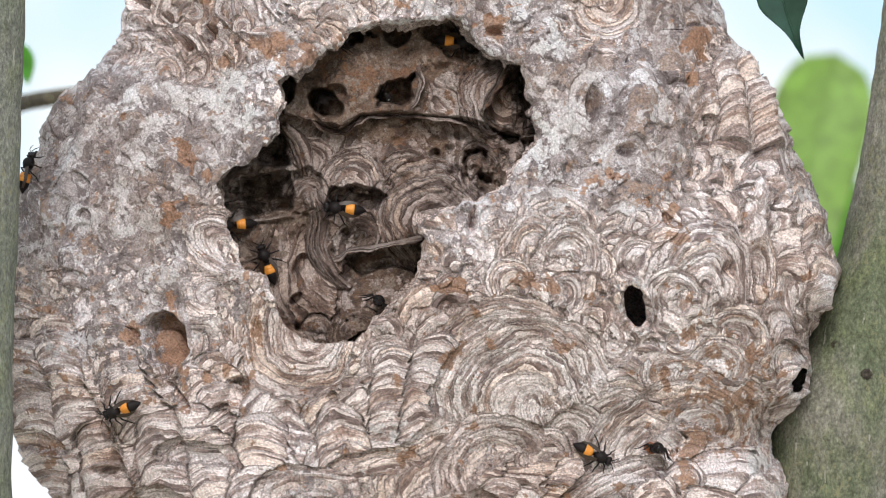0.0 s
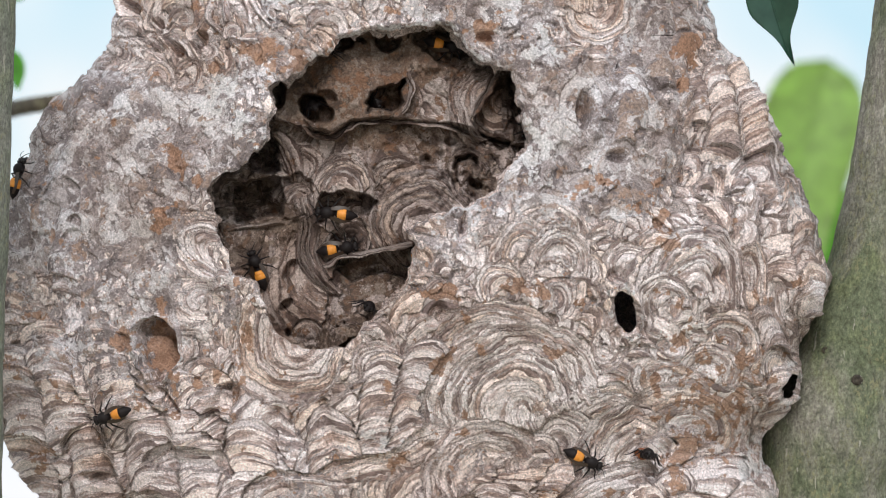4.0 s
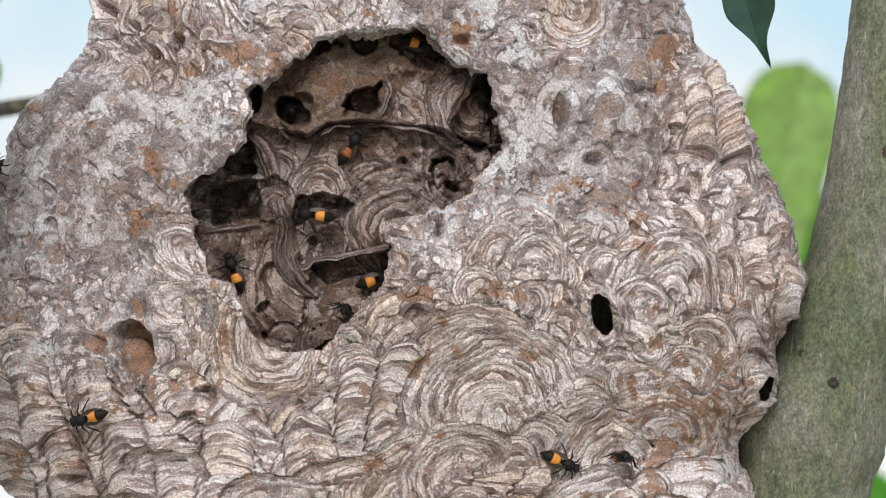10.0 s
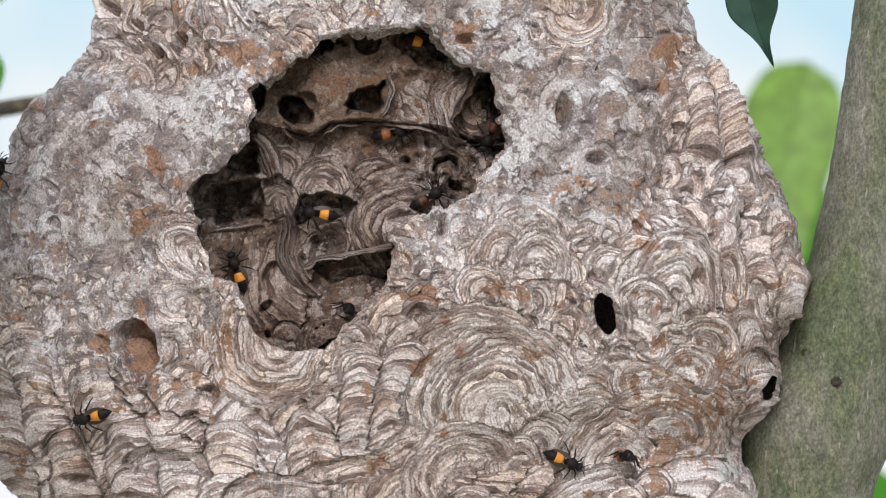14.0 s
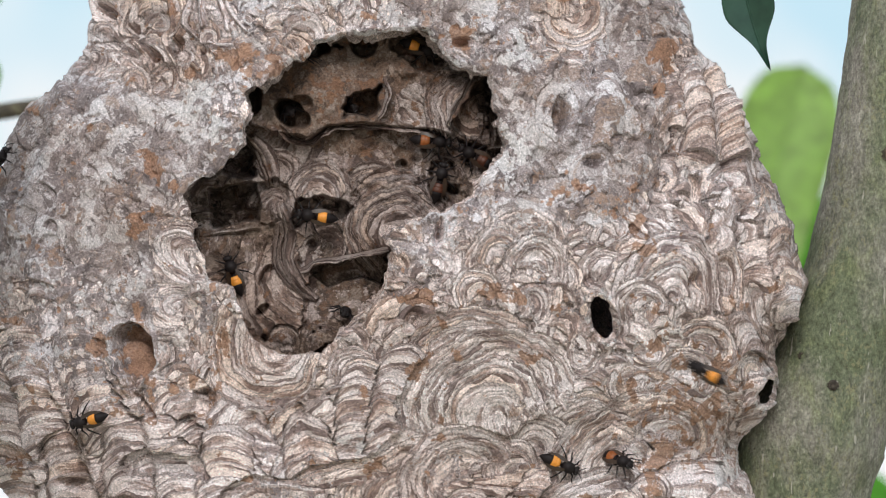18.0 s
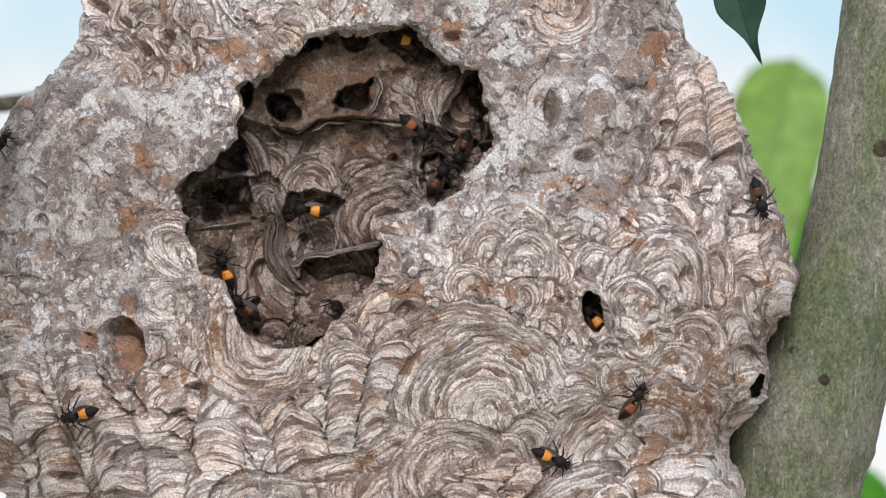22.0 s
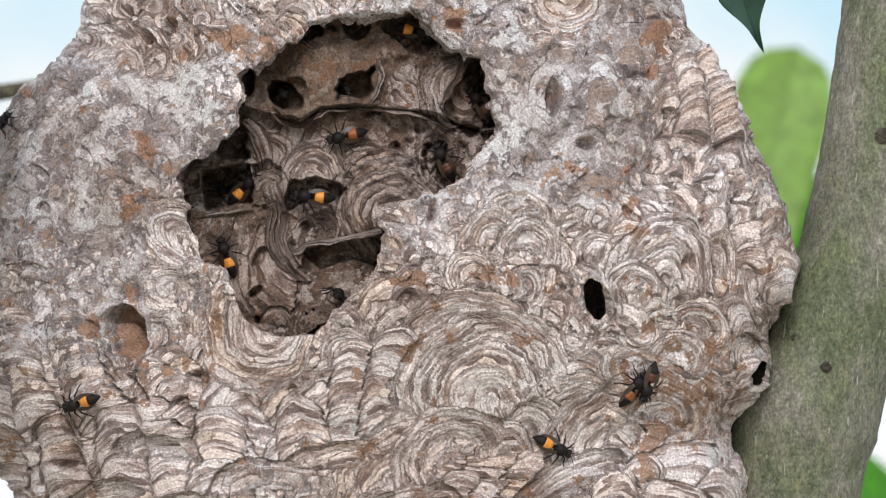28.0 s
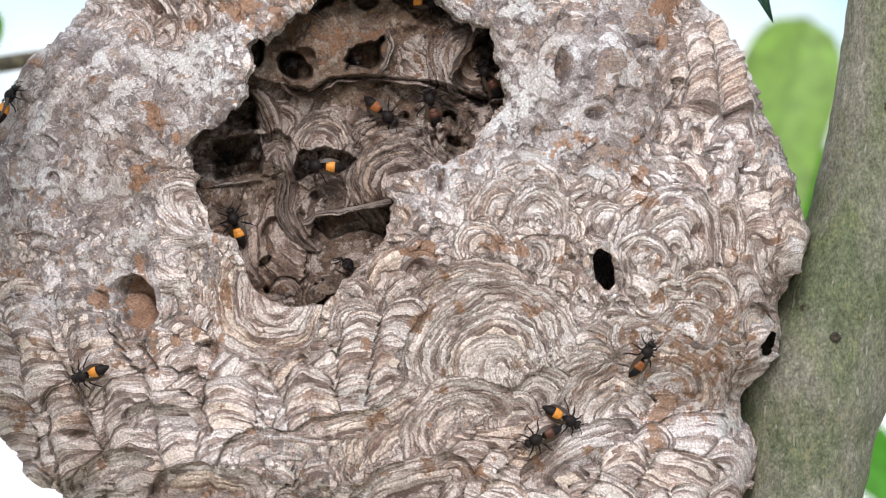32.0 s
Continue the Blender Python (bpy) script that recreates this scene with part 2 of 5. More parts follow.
def bark_material(name, base, moss):
    """Smooth bark: broad grey and mossy clouds, fine upright grain, pale pores in short upright dashes."""
    m, nd, ln, bs = shader(name, 0.85)
    bs.inputs["Specular IOR Level"].default_value = 0.3
    tc = nd.new("ShaderNodeTexCoord")

    def stretched(z):
        mp = nd.new("ShaderNodeMapping")
        mp.inputs["Scale"].default_value = (1, 1, z)
        ln.new(tc.outputs["Object"], mp.inputs["Vector"])
        return mp.outputs["Vector"]

    v = stretched(0.55)
    n1 = noise_node(nd, ln, v, 22, 5, 0.62)
    n2 = noise_node(nd, ln, stretched(0.6), 230, 5, 0.7)
    n3 = noise_node(nd, ln, stretched(0.7), 620, 4, 0.7)
    n6 = noise_node(nd, ln, v, 60, 6, 0.7)
    col = mix(nd, ln, ramp(nd, ln, n1, [(0.40, g(0.0)), (0.60, g(1.0))]), base, moss)
    col = mix(nd, ln, ramp(nd, ln, n6, [(0.50, g(0.0)), (0.66, g(0.55))]), col, tuple(c * k for c, k in zip(moss, (1.45, 1.45, 1.1))))
    col = mix(nd, ln, ramp(nd, ln, n6, [(0.32, g(0.5)), (0.42, g(0.0))]), col, tuple(c * 1.5 for c in base))
    col = mix(nd, ln, 1.0, col, ramp(nd, ln, n2, [(0.3, g(0.62)), (0.5, g(1.0)), (0.7, g(1.45))]), "MULTIPLY")
    col = mix(nd, ln, 1.0, col, ramp(nd, ln, n3, [(0.32, g(0.55)), (0.5, g(1.0)), (0.68, g(1.5))]), "MULTIPLY")
    # yellow-green lichen dust
    n7 = noise_node(nd, ln, stretched(0.7), 330, 5, 0.75)
    where = noise_node(nd, ln, v, 34, 3, 0.55)
    dust = calc(nd, ln, "MULTIPLY", ramp(nd, ln, n7, [(0.55, g(0.0)), (0.60, g(0.75))]), ramp(nd, ln, where, [(0.46, g(0.0)), (0.58, g(1.0))]))
    col = mix(nd, ln, dust, col, (0.28, 0.265, 0.15))
    # pale dashes
    n4 = noise_node(nd, ln, stretched(0.2), 330, 2, 0.5)
    col = mix(nd, ln, ramp(nd, ln, n4, [(0.695, g(0.0)), (0.715, g(0.7))]), col, (0.46, 0.43, 0.37))
    # dark scuffs
    n8 = noise_node(nd, ln, tc.outputs["Object"], 85, 6, 0.7)
    col = mix(nd, ln, ramp(nd, ln, n8, [(0.655, g(0.0)), (0.69, g(0.6))]), col, (0.06, 0.05, 0.04))
    ln.new(col, bs.inputs["Base Color"])
    bump(nd, ln, bs, calc(nd, ln, "ADD", n2, calc(nd, ln, "ADD", calc(nd, ln, "MULTIPLY", n3, 0.6), calc(nd, ln, "MULTIPLY", n6, 1.2))), 0.55, 0.003)
    return m


def plain(name, colour, rough, metal=0.0, vary=0.25, scale=400, spec=0.5):
    m, nd, ln, bs = shader(name, rough)
    tc = nd.new("ShaderNodeTexCoord")
    n = noise_node(nd, ln, tc.outputs["Object"], scale, 4)
    lo, hi = tuple(c * (1 - vary) for c in colour), tuple(min(1, c * (1 + vary)) for c in colour)
    ln.new(ramp(nd, ln, n, [(0.3, lo), (0.7, hi)]), bs.inputs["Base Color"])
    bs.inputs["Metallic"].default_value = metal
    bs.inputs["Specular IOR Level"].default_value = spec
    return m


def leaf_material(name, colour, thin, rough=0.4):
    m, nd, ln, bs = shader(name, rough)
    tc = nd.new("ShaderNodeTexCoord")
    n = noise_node(nd, ln, tc.outputs["Object"], 60, 4)
    col = ramp(nd, ln, n, [(0.3, tuple(c * 0.75 for c in colour)), (0.7, tuple(c * 1.25 for c in colour))])
    ln.new(col, bs.inputs["Base Color"])
    tr = nd.new("ShaderNodeBsdfTranslucent")
    ln.new(mix(nd, ln, 1.0, col, (1.5, 1.7, 0.9), "MULTIPLY"), tr.inputs["Color"])
    ms = nd.new("ShaderNodeMixShader")
    ms.inputs[0].default_value = thin
    ln.new(bs.outputs[0], ms.inputs[1])
    ln.new(tr.outputs[0], ms.inputs[2])
    ln.new(ms.outputs[0], nd["Material Output"].inputs["Surface"])
    return m


PAPER = paper_material("nest_paper")
# browner inside, and darkened to paint in the shadow under the torn face
PAPER_IN_SHADED = paper_material("shaded_inner_nest_paper", 0.52, 0.07, 0.04, 1.8, (0.72, 0.635, 0.56))
PAPER_LAYER = paper_material("torn_nest_paper", 0.92, 0.03)
BARK = bark_material("grey_green_bark", (0.250, 0.232, 0.196), (0.132, 0.150, 0.092))
BARK_SCAR_SHADED = bark_material("scar_and_shaded_bark", (0.075, 0.058, 0.046), (0.06, 0.05, 0.04))
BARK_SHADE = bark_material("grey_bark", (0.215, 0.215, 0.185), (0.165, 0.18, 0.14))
BLACK = plain("black_chitin", (0.013, 0.009, 0.009), 0.6, spec=0.22)
BROWN = plain("dark_brown_chitin", (0.030, 0.015, 0.010), 0.45)
ORANGE = plain("orange_chitin", (0.72, 0.27, 0.035), 0.5, vary=0.15)
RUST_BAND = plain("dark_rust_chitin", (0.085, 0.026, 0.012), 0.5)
BURNT_BAND = plain("burnt_orange_chitin", (0.26, 0.075, 0.016), 0.5, vary=0.35)
EYE = plain("compound_eye", (0.014, 0.012, 0.012), 0.22)
WING = plain("smoky_wing", (0.045, 0.026, 0.016), 0.35, spec=0.6)
LEAF_DARK = leaf_material("dark_glossy_leaf", (0.028, 0.075, 0.05), 0.12, 0.22)
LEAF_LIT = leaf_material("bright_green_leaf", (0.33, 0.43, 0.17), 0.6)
LEAF_LIGHT = leaf_material("fresh_green_leaf", (0.13, 0.36, 0.05), 0.55)
BOUNCE_GROUND = plain("pale_bounce_ground", (0.40, 0.36, 0.28), 0.9, vary=0.5, scale=3)


# ---- helpers for meshes ----
def place(ob, m):
    ob.matrix_world = VIEW @ m
    return ob


def part(name, bm, material, parent, label=""):
    me = bpy.data.meshes.new(name)
    bm.to_mesh(me)
    bm.free()
    me.shade_smooth()
    me.materials.append(material)
    ob = new(name, me)
    ob.parent = parent
    return tagged(ob, label)


def ball(bm, centre, size, seg=14, rings=9):
    r = bmesh.ops.create_uvsphere(bm, u_segments=seg, v_segments=rings, radius=1)
    bmesh.ops.transform(bm, matrix=Matrix.Translation(centre) @ Matrix.Diagonal((*size, 1)), verts=r["verts"])


def tube(bm, pts, radii, seg=8):
    """A round rod along pts, closed at both ends."""
    pts = [Vector(p) for p in pts]
    rings = []
    side = None
    for i, p in enumerate(pts):
        t = (pts[min(i + 1, len(pts) - 1)] - pts[max(i - 1, 0)]).normalized()
        if side is None:
            side = t.orthogonal().normalized()
        side = (side - t * side.dot(t)).normalized()
        up = t.cross(side)
        r = radii[i] if isinstance(radii, (list, tuple)) else radii
        rings.append([bm.verts.new(p + (side * math.cos(k * math.tau / seg) + up * math.sin(k * math.tau / seg)) * r) for k in range(seg)])
    for r0, r1 in zip(rings, rings[1:]):
        for k in range(seg):
            bm.faces.new((r0[k], r0[(k + 1) % seg], r1[(k + 1) % seg], r1[k]))
    bm.faces.new(rings[0][::-1])
    bm.faces.new(rings[-1])


def curve_through(pts, n):
    """n points of a smooth line through pts."""
    p = np.array(pts, float)
    k = len(p)
    s = np.linspace(0, k - 1, n)
    i = np.clip(s.astype(int), 0, k - 2)
    f = (s - i)[:, None]
    p0, p1, p2, p3 = p[np.clip(i - 1, 0, k - 1)], p[i], p[i + 1], p[np.clip(i + 2, 0, k - 1)]
    return 0.5 * (2 * p1 + (p2 - p0) * f + (2 * p0 - 5 * p1 + 4 * p2 - p3) * f ** 2 + (3 * p1 - p0 - 3 * p2 + p3) * f ** 3)


def lattice(a, b, size, seed):
    """Smooth random field, 0 to 1, with lumps of about that size."""
    rng = np.random.RandomState(seed)
    tab = rng.rand(64, 64)
    u, v = np.asarray(a) / size + 17.3, np.asarray(b) / size + 11.7
    i, j = np.floor(u).astype(int), np.floor(v).astype(int)
    fu, fv = u - i, v - j
    fu, fv = fu * fu * (3 - 2 * fu), fv * fv * (3 - 2 * fv)
    c00, c10 = tab[i % 64, j % 64], tab[(i + 1) % 64, j % 64]
    c01, c11 = tab[i % 64, (j + 1) % 64], tab[(i + 1) % 64, (j + 1) % 64]
    return (c00 * (1 - fu) + c10 * fu) * (1 - fv) + (c01 * (1 - fu) + c11 * fu) * fv


def grid_mesh(name, verts, normals, faces, band, patina, material, parent):
    """One mesh object of numpy arrays, with the paper's two attributes."""
    me = bpy.data.meshes.new(name)
    me.vertices.add(len(verts))
    me.vertices.foreach_set("co", verts.astype(np.float32).ravel())
    k = faces.shape[1]
    me.loops.add(faces.size)
    me.loops.foreach_set("vertex_index", faces.astype(np.int32).ravel())
    me.polygons.add(len(faces))
    me.polygons.foreach_set("loop_start", (np.arange(len(faces)) * k).astype(np.int32))
    me.polygons.foreach_set("use_smooth", np.ones(len(faces), dtype=bool))
    me.update(calc_edges=True)
    for key, val in (("bandmap", band), ("patina", patina)):
        at = me.attributes.new(key, "FLOAT_VECTOR", "POINT")
        at.data.foreach_set("vector", val.astype(np.float32).ravel())
    if normals is not None:
        me.normals_split_custom_set_from_vertices(normals.astype(np.float32).tolist())
    me.materials.append(material)
    ob = new(name, me)
    ob.parent = parent
    return ob


# ---- the nest ----
PROFILE_B = (-420, -380, -250, -100, 0, 60, 125, 170, 220, 300, 400, 480, 520, 560, 590, 650, 700, 760, 790, 820, 850, 900, 950, 1010, 1060, 1090)
PROFILE_L = (560, 430, 300, 262, 243, 234, 188, 122, 88, 40, 8, -6, -10, -12, -12, -8, 2, 19, 34, 50, 66, 95, 166, 300, 480, 720)
PROFILE_R = (760, 940, 1130, 1235, 1265, 1280, 1338, 1358, 1380, 1420, 1460, 1483, 1476, 1456, 1442, 1424, 1402, 1356, 1346, 1354, 1370, 1367, 1356, 1250, 1040, 820)


def nest_sides(b):
    return np.interp(b, PROFILE_B, PROFILE_L), np.interp(b, PROFILE_B, PROFILE_R)


def nest_depth(a, b):
    """How far the shell's face lies before the sheet, in metres (negative: towards the lens)."""
    lo, hi = nest_sides(b)
    w = (hi - lo) / 2
    s = np.clip((a - (lo + hi) / 2) / w, -1, 1)
    return -front_radius(b, w) * np.sqrt(1 - s * s)


def front_radius(b, w):
    lean = 1 - 0.00018 * np.abs(np.asarray(b) - 480)
    return 0.48 * w * UNIT * lean


def outline_field(a, b, pts):
    """Signed distance to a closed outline, negative inside."""
    p = np.array(pts, float)
    q = np.roll(p, -1, 0)
    best = np.full(np.shape(a), 1e9)
    inside = np.zeros(np.shape(a), bool)
    for (x0, y0), (x1, y1) in zip(p, q):
        dx, dy = x1 - x0, y1 - y0
        f = np.clip(((a - x0) * dx + (b - y0) * dy) / (dx * dx + dy * dy), 0, 1)
        best = np.minimum(best, np.hypot(a - x0 - f * dx, b - y0 - f * dy))
        cross = ((y0 > b) != (y1 > b)) & (a < (x1 - x0) * (b - y0) / (y1 - y0 + 1e-9) + x0)
        inside ^= cross
    return np.where(inside, -best, best)


def oval_field(a, b, ca, cb, ra, rb, turn=0.0):
    c, s = math.cos(radians(turn)), math.sin(radians(turn))
    p, q = (a - ca) * c + (b - cb) * s, -(a - ca) * s + (b - cb) * c
    return (np.hypot(p / ra, q / rb) - 1) * min(ra, rb)


# The torn opening that shows the inside.
TORN = [(585, 82), (622, 50), (680, 46), (715, 38), (765, 31), (812, 41), (842, 72), (872, 102), (923, 113), (926, 165), (937, 198),
        (962, 238), (945, 262), (905, 286), (893, 325), (850, 345), (800, 358), (738, 396), (747, 452), (733, 492), (712, 528),
        (660, 566), (626, 602), (565, 613), (502, 572), (488, 528), (462, 498), (428, 482), (418, 440), (392, 408), (388, 330),
        (412, 290), (448, 272), (488, 232), (497, 192), (498, 152), (536, 122)]


POCKET = [(256, 576), (272, 556), (304, 554), (327, 578), (331, 622), (312, 654), (293, 670), (272, 628)]


def torn_field(a, b):
    f = outline_field(a, b, TORN)
    near = np.abs(f) < 40
    jag = (lattice(a, b, 34, 7) - 0.5) * 18 + (lattice(a, b, 15, 5) - 0.5) * 8 + (lattice(a, b, 6, 6) - 0.5) * 4
    return np.where(near, f + jag, f)


def openings_field(a, b):
    f = torn_field(a, b)
    jag = (lattice(a, b, 9, 8) - 0.5) * 5
    f = np.minimum(f, oval_field(a, b, 1121, 540, 17, 37, -10) + jag * 0.5)
    f = np.minimum(f, oval_field(a, b, 1392, 664, 12, 24, 24) + jag)
    return f


FACES = {}


def face_depth(which, a, b, reach=15, share=25):
    """How deep the built paper lies round (a, b): low shares give its nearer parts."""
    rows, A, Y = FACES[which]
    i0, i1 = np.searchsorted(rows, (b - reach, b + reach))
    got = []
    for i in range(max(i0, 0), min(i1, len(rows)), 3):
        j0, j1 = np.searchsorted(A[i], (a - reach, a + reach))
        got.append(Y[i, j0:j1])
    got = np.concatenate(got) if got else np.zeros(0)
    return float(np.percentile(got, share)) if got.size else float(nest_depth(a, b))


class Shells:
    """A sheet of paper built up of overlapping scallops: each paints its own relief and band lines over those before it."""

    def __init__(self, a, b):
        self.a, self.b = a, b
        self.h = np.zeros(a.shape)
        self.arc = (b * 1.0).copy()
        self.ang = a.copy()
        self.rnd = lattice(a, b, 60, 3)
        self.piece = np.zeros(a.shape, int)
        self.count = 0
        self.rows_b = b[:, a.shape[1] // 2]
        # the paper's own waver, which bends every scallop a little
        self.wa = (lattice(a, b, 74, 91) - 0.5) * 20 + (lattice(a, b, 27, 92) - 0.5) * 9 + (lattice(a, b, 9, 95) - 0.5) * 3
        self.wb = (lattice(a, b, 74, 93) - 0.5) * 20 + (lattice(a, b, 27, 94) - 0.5) * 9 + (lattice(a, b, 9, 96) - 0.5) * 3
        self.queue = []

    def window(self, a0, a1, b0, b1):
        i0, i1 = np.searchsorted(self.rows_b, (b0, b1))
        if i1 <= i0:
            return None
        a_mid = self.a[(i0 + i1) // 2]
        j0, j1 = np.searchsorted(a_mid, (a0 - 6, a1 + 6))
        return None if j1 <= j0 else (slice(i0, i1), slice(max(j0 - 3, 0), j1 + 3))

    def fan(self, ca, cb, r, turn=0.0, aspect=1.0, rise=1.6, lip=0.5, skirt=0.12, key=0.5, piece=None, flat=0.5, foot=0.12):
        """A fan round (ca, cb), open towards its foot; turn: degrees clockwise from upright; rise and lip in mm."""
        self.count += 1
        piece = self.count if piece is None else piece
        reach = r * max(aspect, 1) * 1.2 + 20
        sl = self.window(ca - reach, ca + reach, cb - reach, cb + reach)
        if sl is None:
            return
        bend = min(1.0, r / 90)
        x, y = self.a[sl] - ca + bend * self.wa[sl], self.b[sl] - cb + bend * self.wb[sl]
        c, s = math.cos(radians(turn)), math.sin(radians(turn))
        p, q = (x * c + y * s) / aspect, x * s - y * c
        qq = np.where(q > 0, q, q * skirt)
        rho = np.hypot(p, qq)
        ragged = lattice(self.a[sl], self.b[sl], 0.4 * r + 5, 21 + piece % 7) - 0.5 + 0.4 * (lattice(self.a[sl], self.b[sl], 7, 29) - 0.5)
        edge = r * (1 + 0.13 * ragged)
        m = (rho < edge) & (q > -r * (foot + 0.5 * ragged - 0.12 * np.cos(p / r * 2.2)))
        if not m.any():
            return
        k = rho[m] / r
        cross = np.sqrt(np.clip(1 - (p[m] / r) ** 2, 0, 1))
        self.h[sl][m] = 0.8 * lip + 0.5 * rise * (0.5 * (1 - k) + 0.5 * cross)
        self.arc[sl][m] = np.hypot(p[m], qq[m] + flat * r) * (1 + 0.1 * flat) + 97 * key
        qf = qq[m] + flat * r
        self.ang[sl][m] = np.arctan2(p[m], qf + 1e-6) * np.hypot(p[m], qf)
        self.rnd[sl][m] = key
        self.piece[sl][m] = piece

    def tongue(self, line, half, arch, rise, lip, tier, key=0.5):
        """A tall stack of arches along a line from its top: half width, how far each arch sags at its sides, and the length
        of a tier; every tier is a piece that overlaps the one above."""
        pts = curve_through(line, 9 + 3 * len(line))
        grow = 1.45 * half + arch + 18
        sl = self.window(pts[:, 0].min() - grow, pts[:, 0].max() + grow, pts[:, 1].min() - grow, pts[:, 1].max() + grow)
        if sl is None:
            return
        x, y = self.a[sl] + 0.5 * self.wa[sl], self.b[sl] + 0.5 * self.wb[sl]
        best, run, side = np.full(x.shape, 1e9), np.zeros(x.shape), np.zeros(x.shape)
        done = 0.0
        last = len(pts) - 2
        for n, ((x0, y0), (x1, y1)) in enumerate(zip(pts, pts[1:])):
            dx, dy = x1 - x0, y1 - y0
            size = math.hypot(dx, dy)
            raw = ((x - x0) * dx + (y - y0) * dy) / (size * size)
            f = np.clip(raw, 0, 1)
            d = np.hypot(x - x0 - f * dx, y - y0 - f * dy)
            lengthways = np.minimum(raw, 1) if n == 0 else (np.maximum(raw, 0) if n == last else f)
            near = d < best
            best = np.where(near, d, best)
            run = np.where(near, done + lengthways * size, run)
            side = np.where(near, ((x - x0) * dy - (y - y0) * dx) / size, side)
            done += size
        wide = half * (0.82 + 0.3 * np.clip(run / done, 0, 1)) * (1 + 0.14 * (lattice(run, side * 0, 1.3 * tier, 23) - 0.5))
        u = np.clip(side / wide, -1, 1)
        wide = wide * (0.84 + 0.2 * (((run - arch * u * u) / tier) % 1) ** 0.6)
        level = run - arch * np.abs(u) ** 2.4
        m = (np.abs(side) < wide) & (level > -arch * 0.5) & (run < done)
        if not m.any():
            return
        lv = level[m] + 0.35 * tier * (lattice(level[m] * 0, u[m] * 40 + key * 900, 26, 24) - 0.5)
        t = np.floor(lv / tier)
        self.h[sl][m] = rise * np.sqrt(1 - 0.96 * u[m] ** 2) + lip * (1 - (lv / tier - t)) * (0.6 + 0.8 * ((t * 0.618 + key) % 1))
        self.arc[sl][m] = level[m] + 89 * key
        self.ang[sl][m] = side[m]
        self.rnd[sl][m] = (key + 0.13 * ((t * 0.618) % 1)) % 1
        self.piece[sl][m] = self.count + 1 + np.clip(t - t.min(), 0, 60).astype(int)
        self.count += 62

    def later(self, order, what, *args, **kw):
        """Puts a scallop or fold in line; they are laid from the top down."""
        self.queue.append((order, len(self.queue), what, args, kw))

    def lay(self):
        for order, n, what, args, kw in sorted(self.queue, key=lambda e: e[:2]):
            what(*args, **kw)
        self.queue = []

    def ridge(self, line, r, high, key=0.5):
        """A rounded fold along a line, striped along its run."""
        self.count += 1
        pts = curve_through(line, 26)
        sl = self.window(pts[:, 0].min() - 2 * r, pts[:, 0].max() + 2 * r, pts[:, 1].min() - 2 * r, pts[:, 1].max() + 2 * r)
        if sl is None:
            return
        x, y = self.a[sl] + 0.3 * self.wa[sl], self.b[sl] + 0.3 * self.wb[sl]
        bd, br, bs = np.full(x.shape, 1e9), np.zeros(x.shape), np.zeros(x.shape)
        done = 0.0
        for (x0, y0), (x1, y1) in zip(pts, pts[1:]):
            dx, dy = x1 - x0, y1 - y0
            ln = math.hypot(dx, dy)
            f = np.clip(((x - x0) * dx + (y - y0) * dy) / (ln * ln), 0, 1)
            d = np.hypot(x - x0 - f * dx, y - y0 - f * dy)
            s = ((x - x0) * dy - (y - y0) * dx) / ln
            near = d < bd
            bd, br, bs = np.where(near, d, bd), np.where(near, done + f * ln, br), np.where(near, s, bs)
            done += ln
        m = bd < r * (0.55 + 0.45 * np.sin(math.pi * np.clip(br / done, 0.02, 0.98)))
        k = np.clip(bd[m] / r, 0, 1)
        self.h[sl][m] = np.maximum(self.h[sl][m], 0) * 0.4 + high * (1 - k ** 1.4) * (0.8 + 0.4 * lattice(br[m], bs[m], 30, 66))
        self.arc[sl][m] = bs[m] * 1.6 + 300 * key
        self.ang[sl][m] = br[m]
        self.rnd[sl][m] = key
        self.piece[sl][m] = self.count


def flow_turn(a, b):
    """The way the scallops face: upright below, swirling higher up."""
    wild = np.interp(b, (420, 640), (150, 60))
    return (float(lattice(a, b, 120, 41)) - 0.5) * 2 * wild + (a - 760) * 0.02


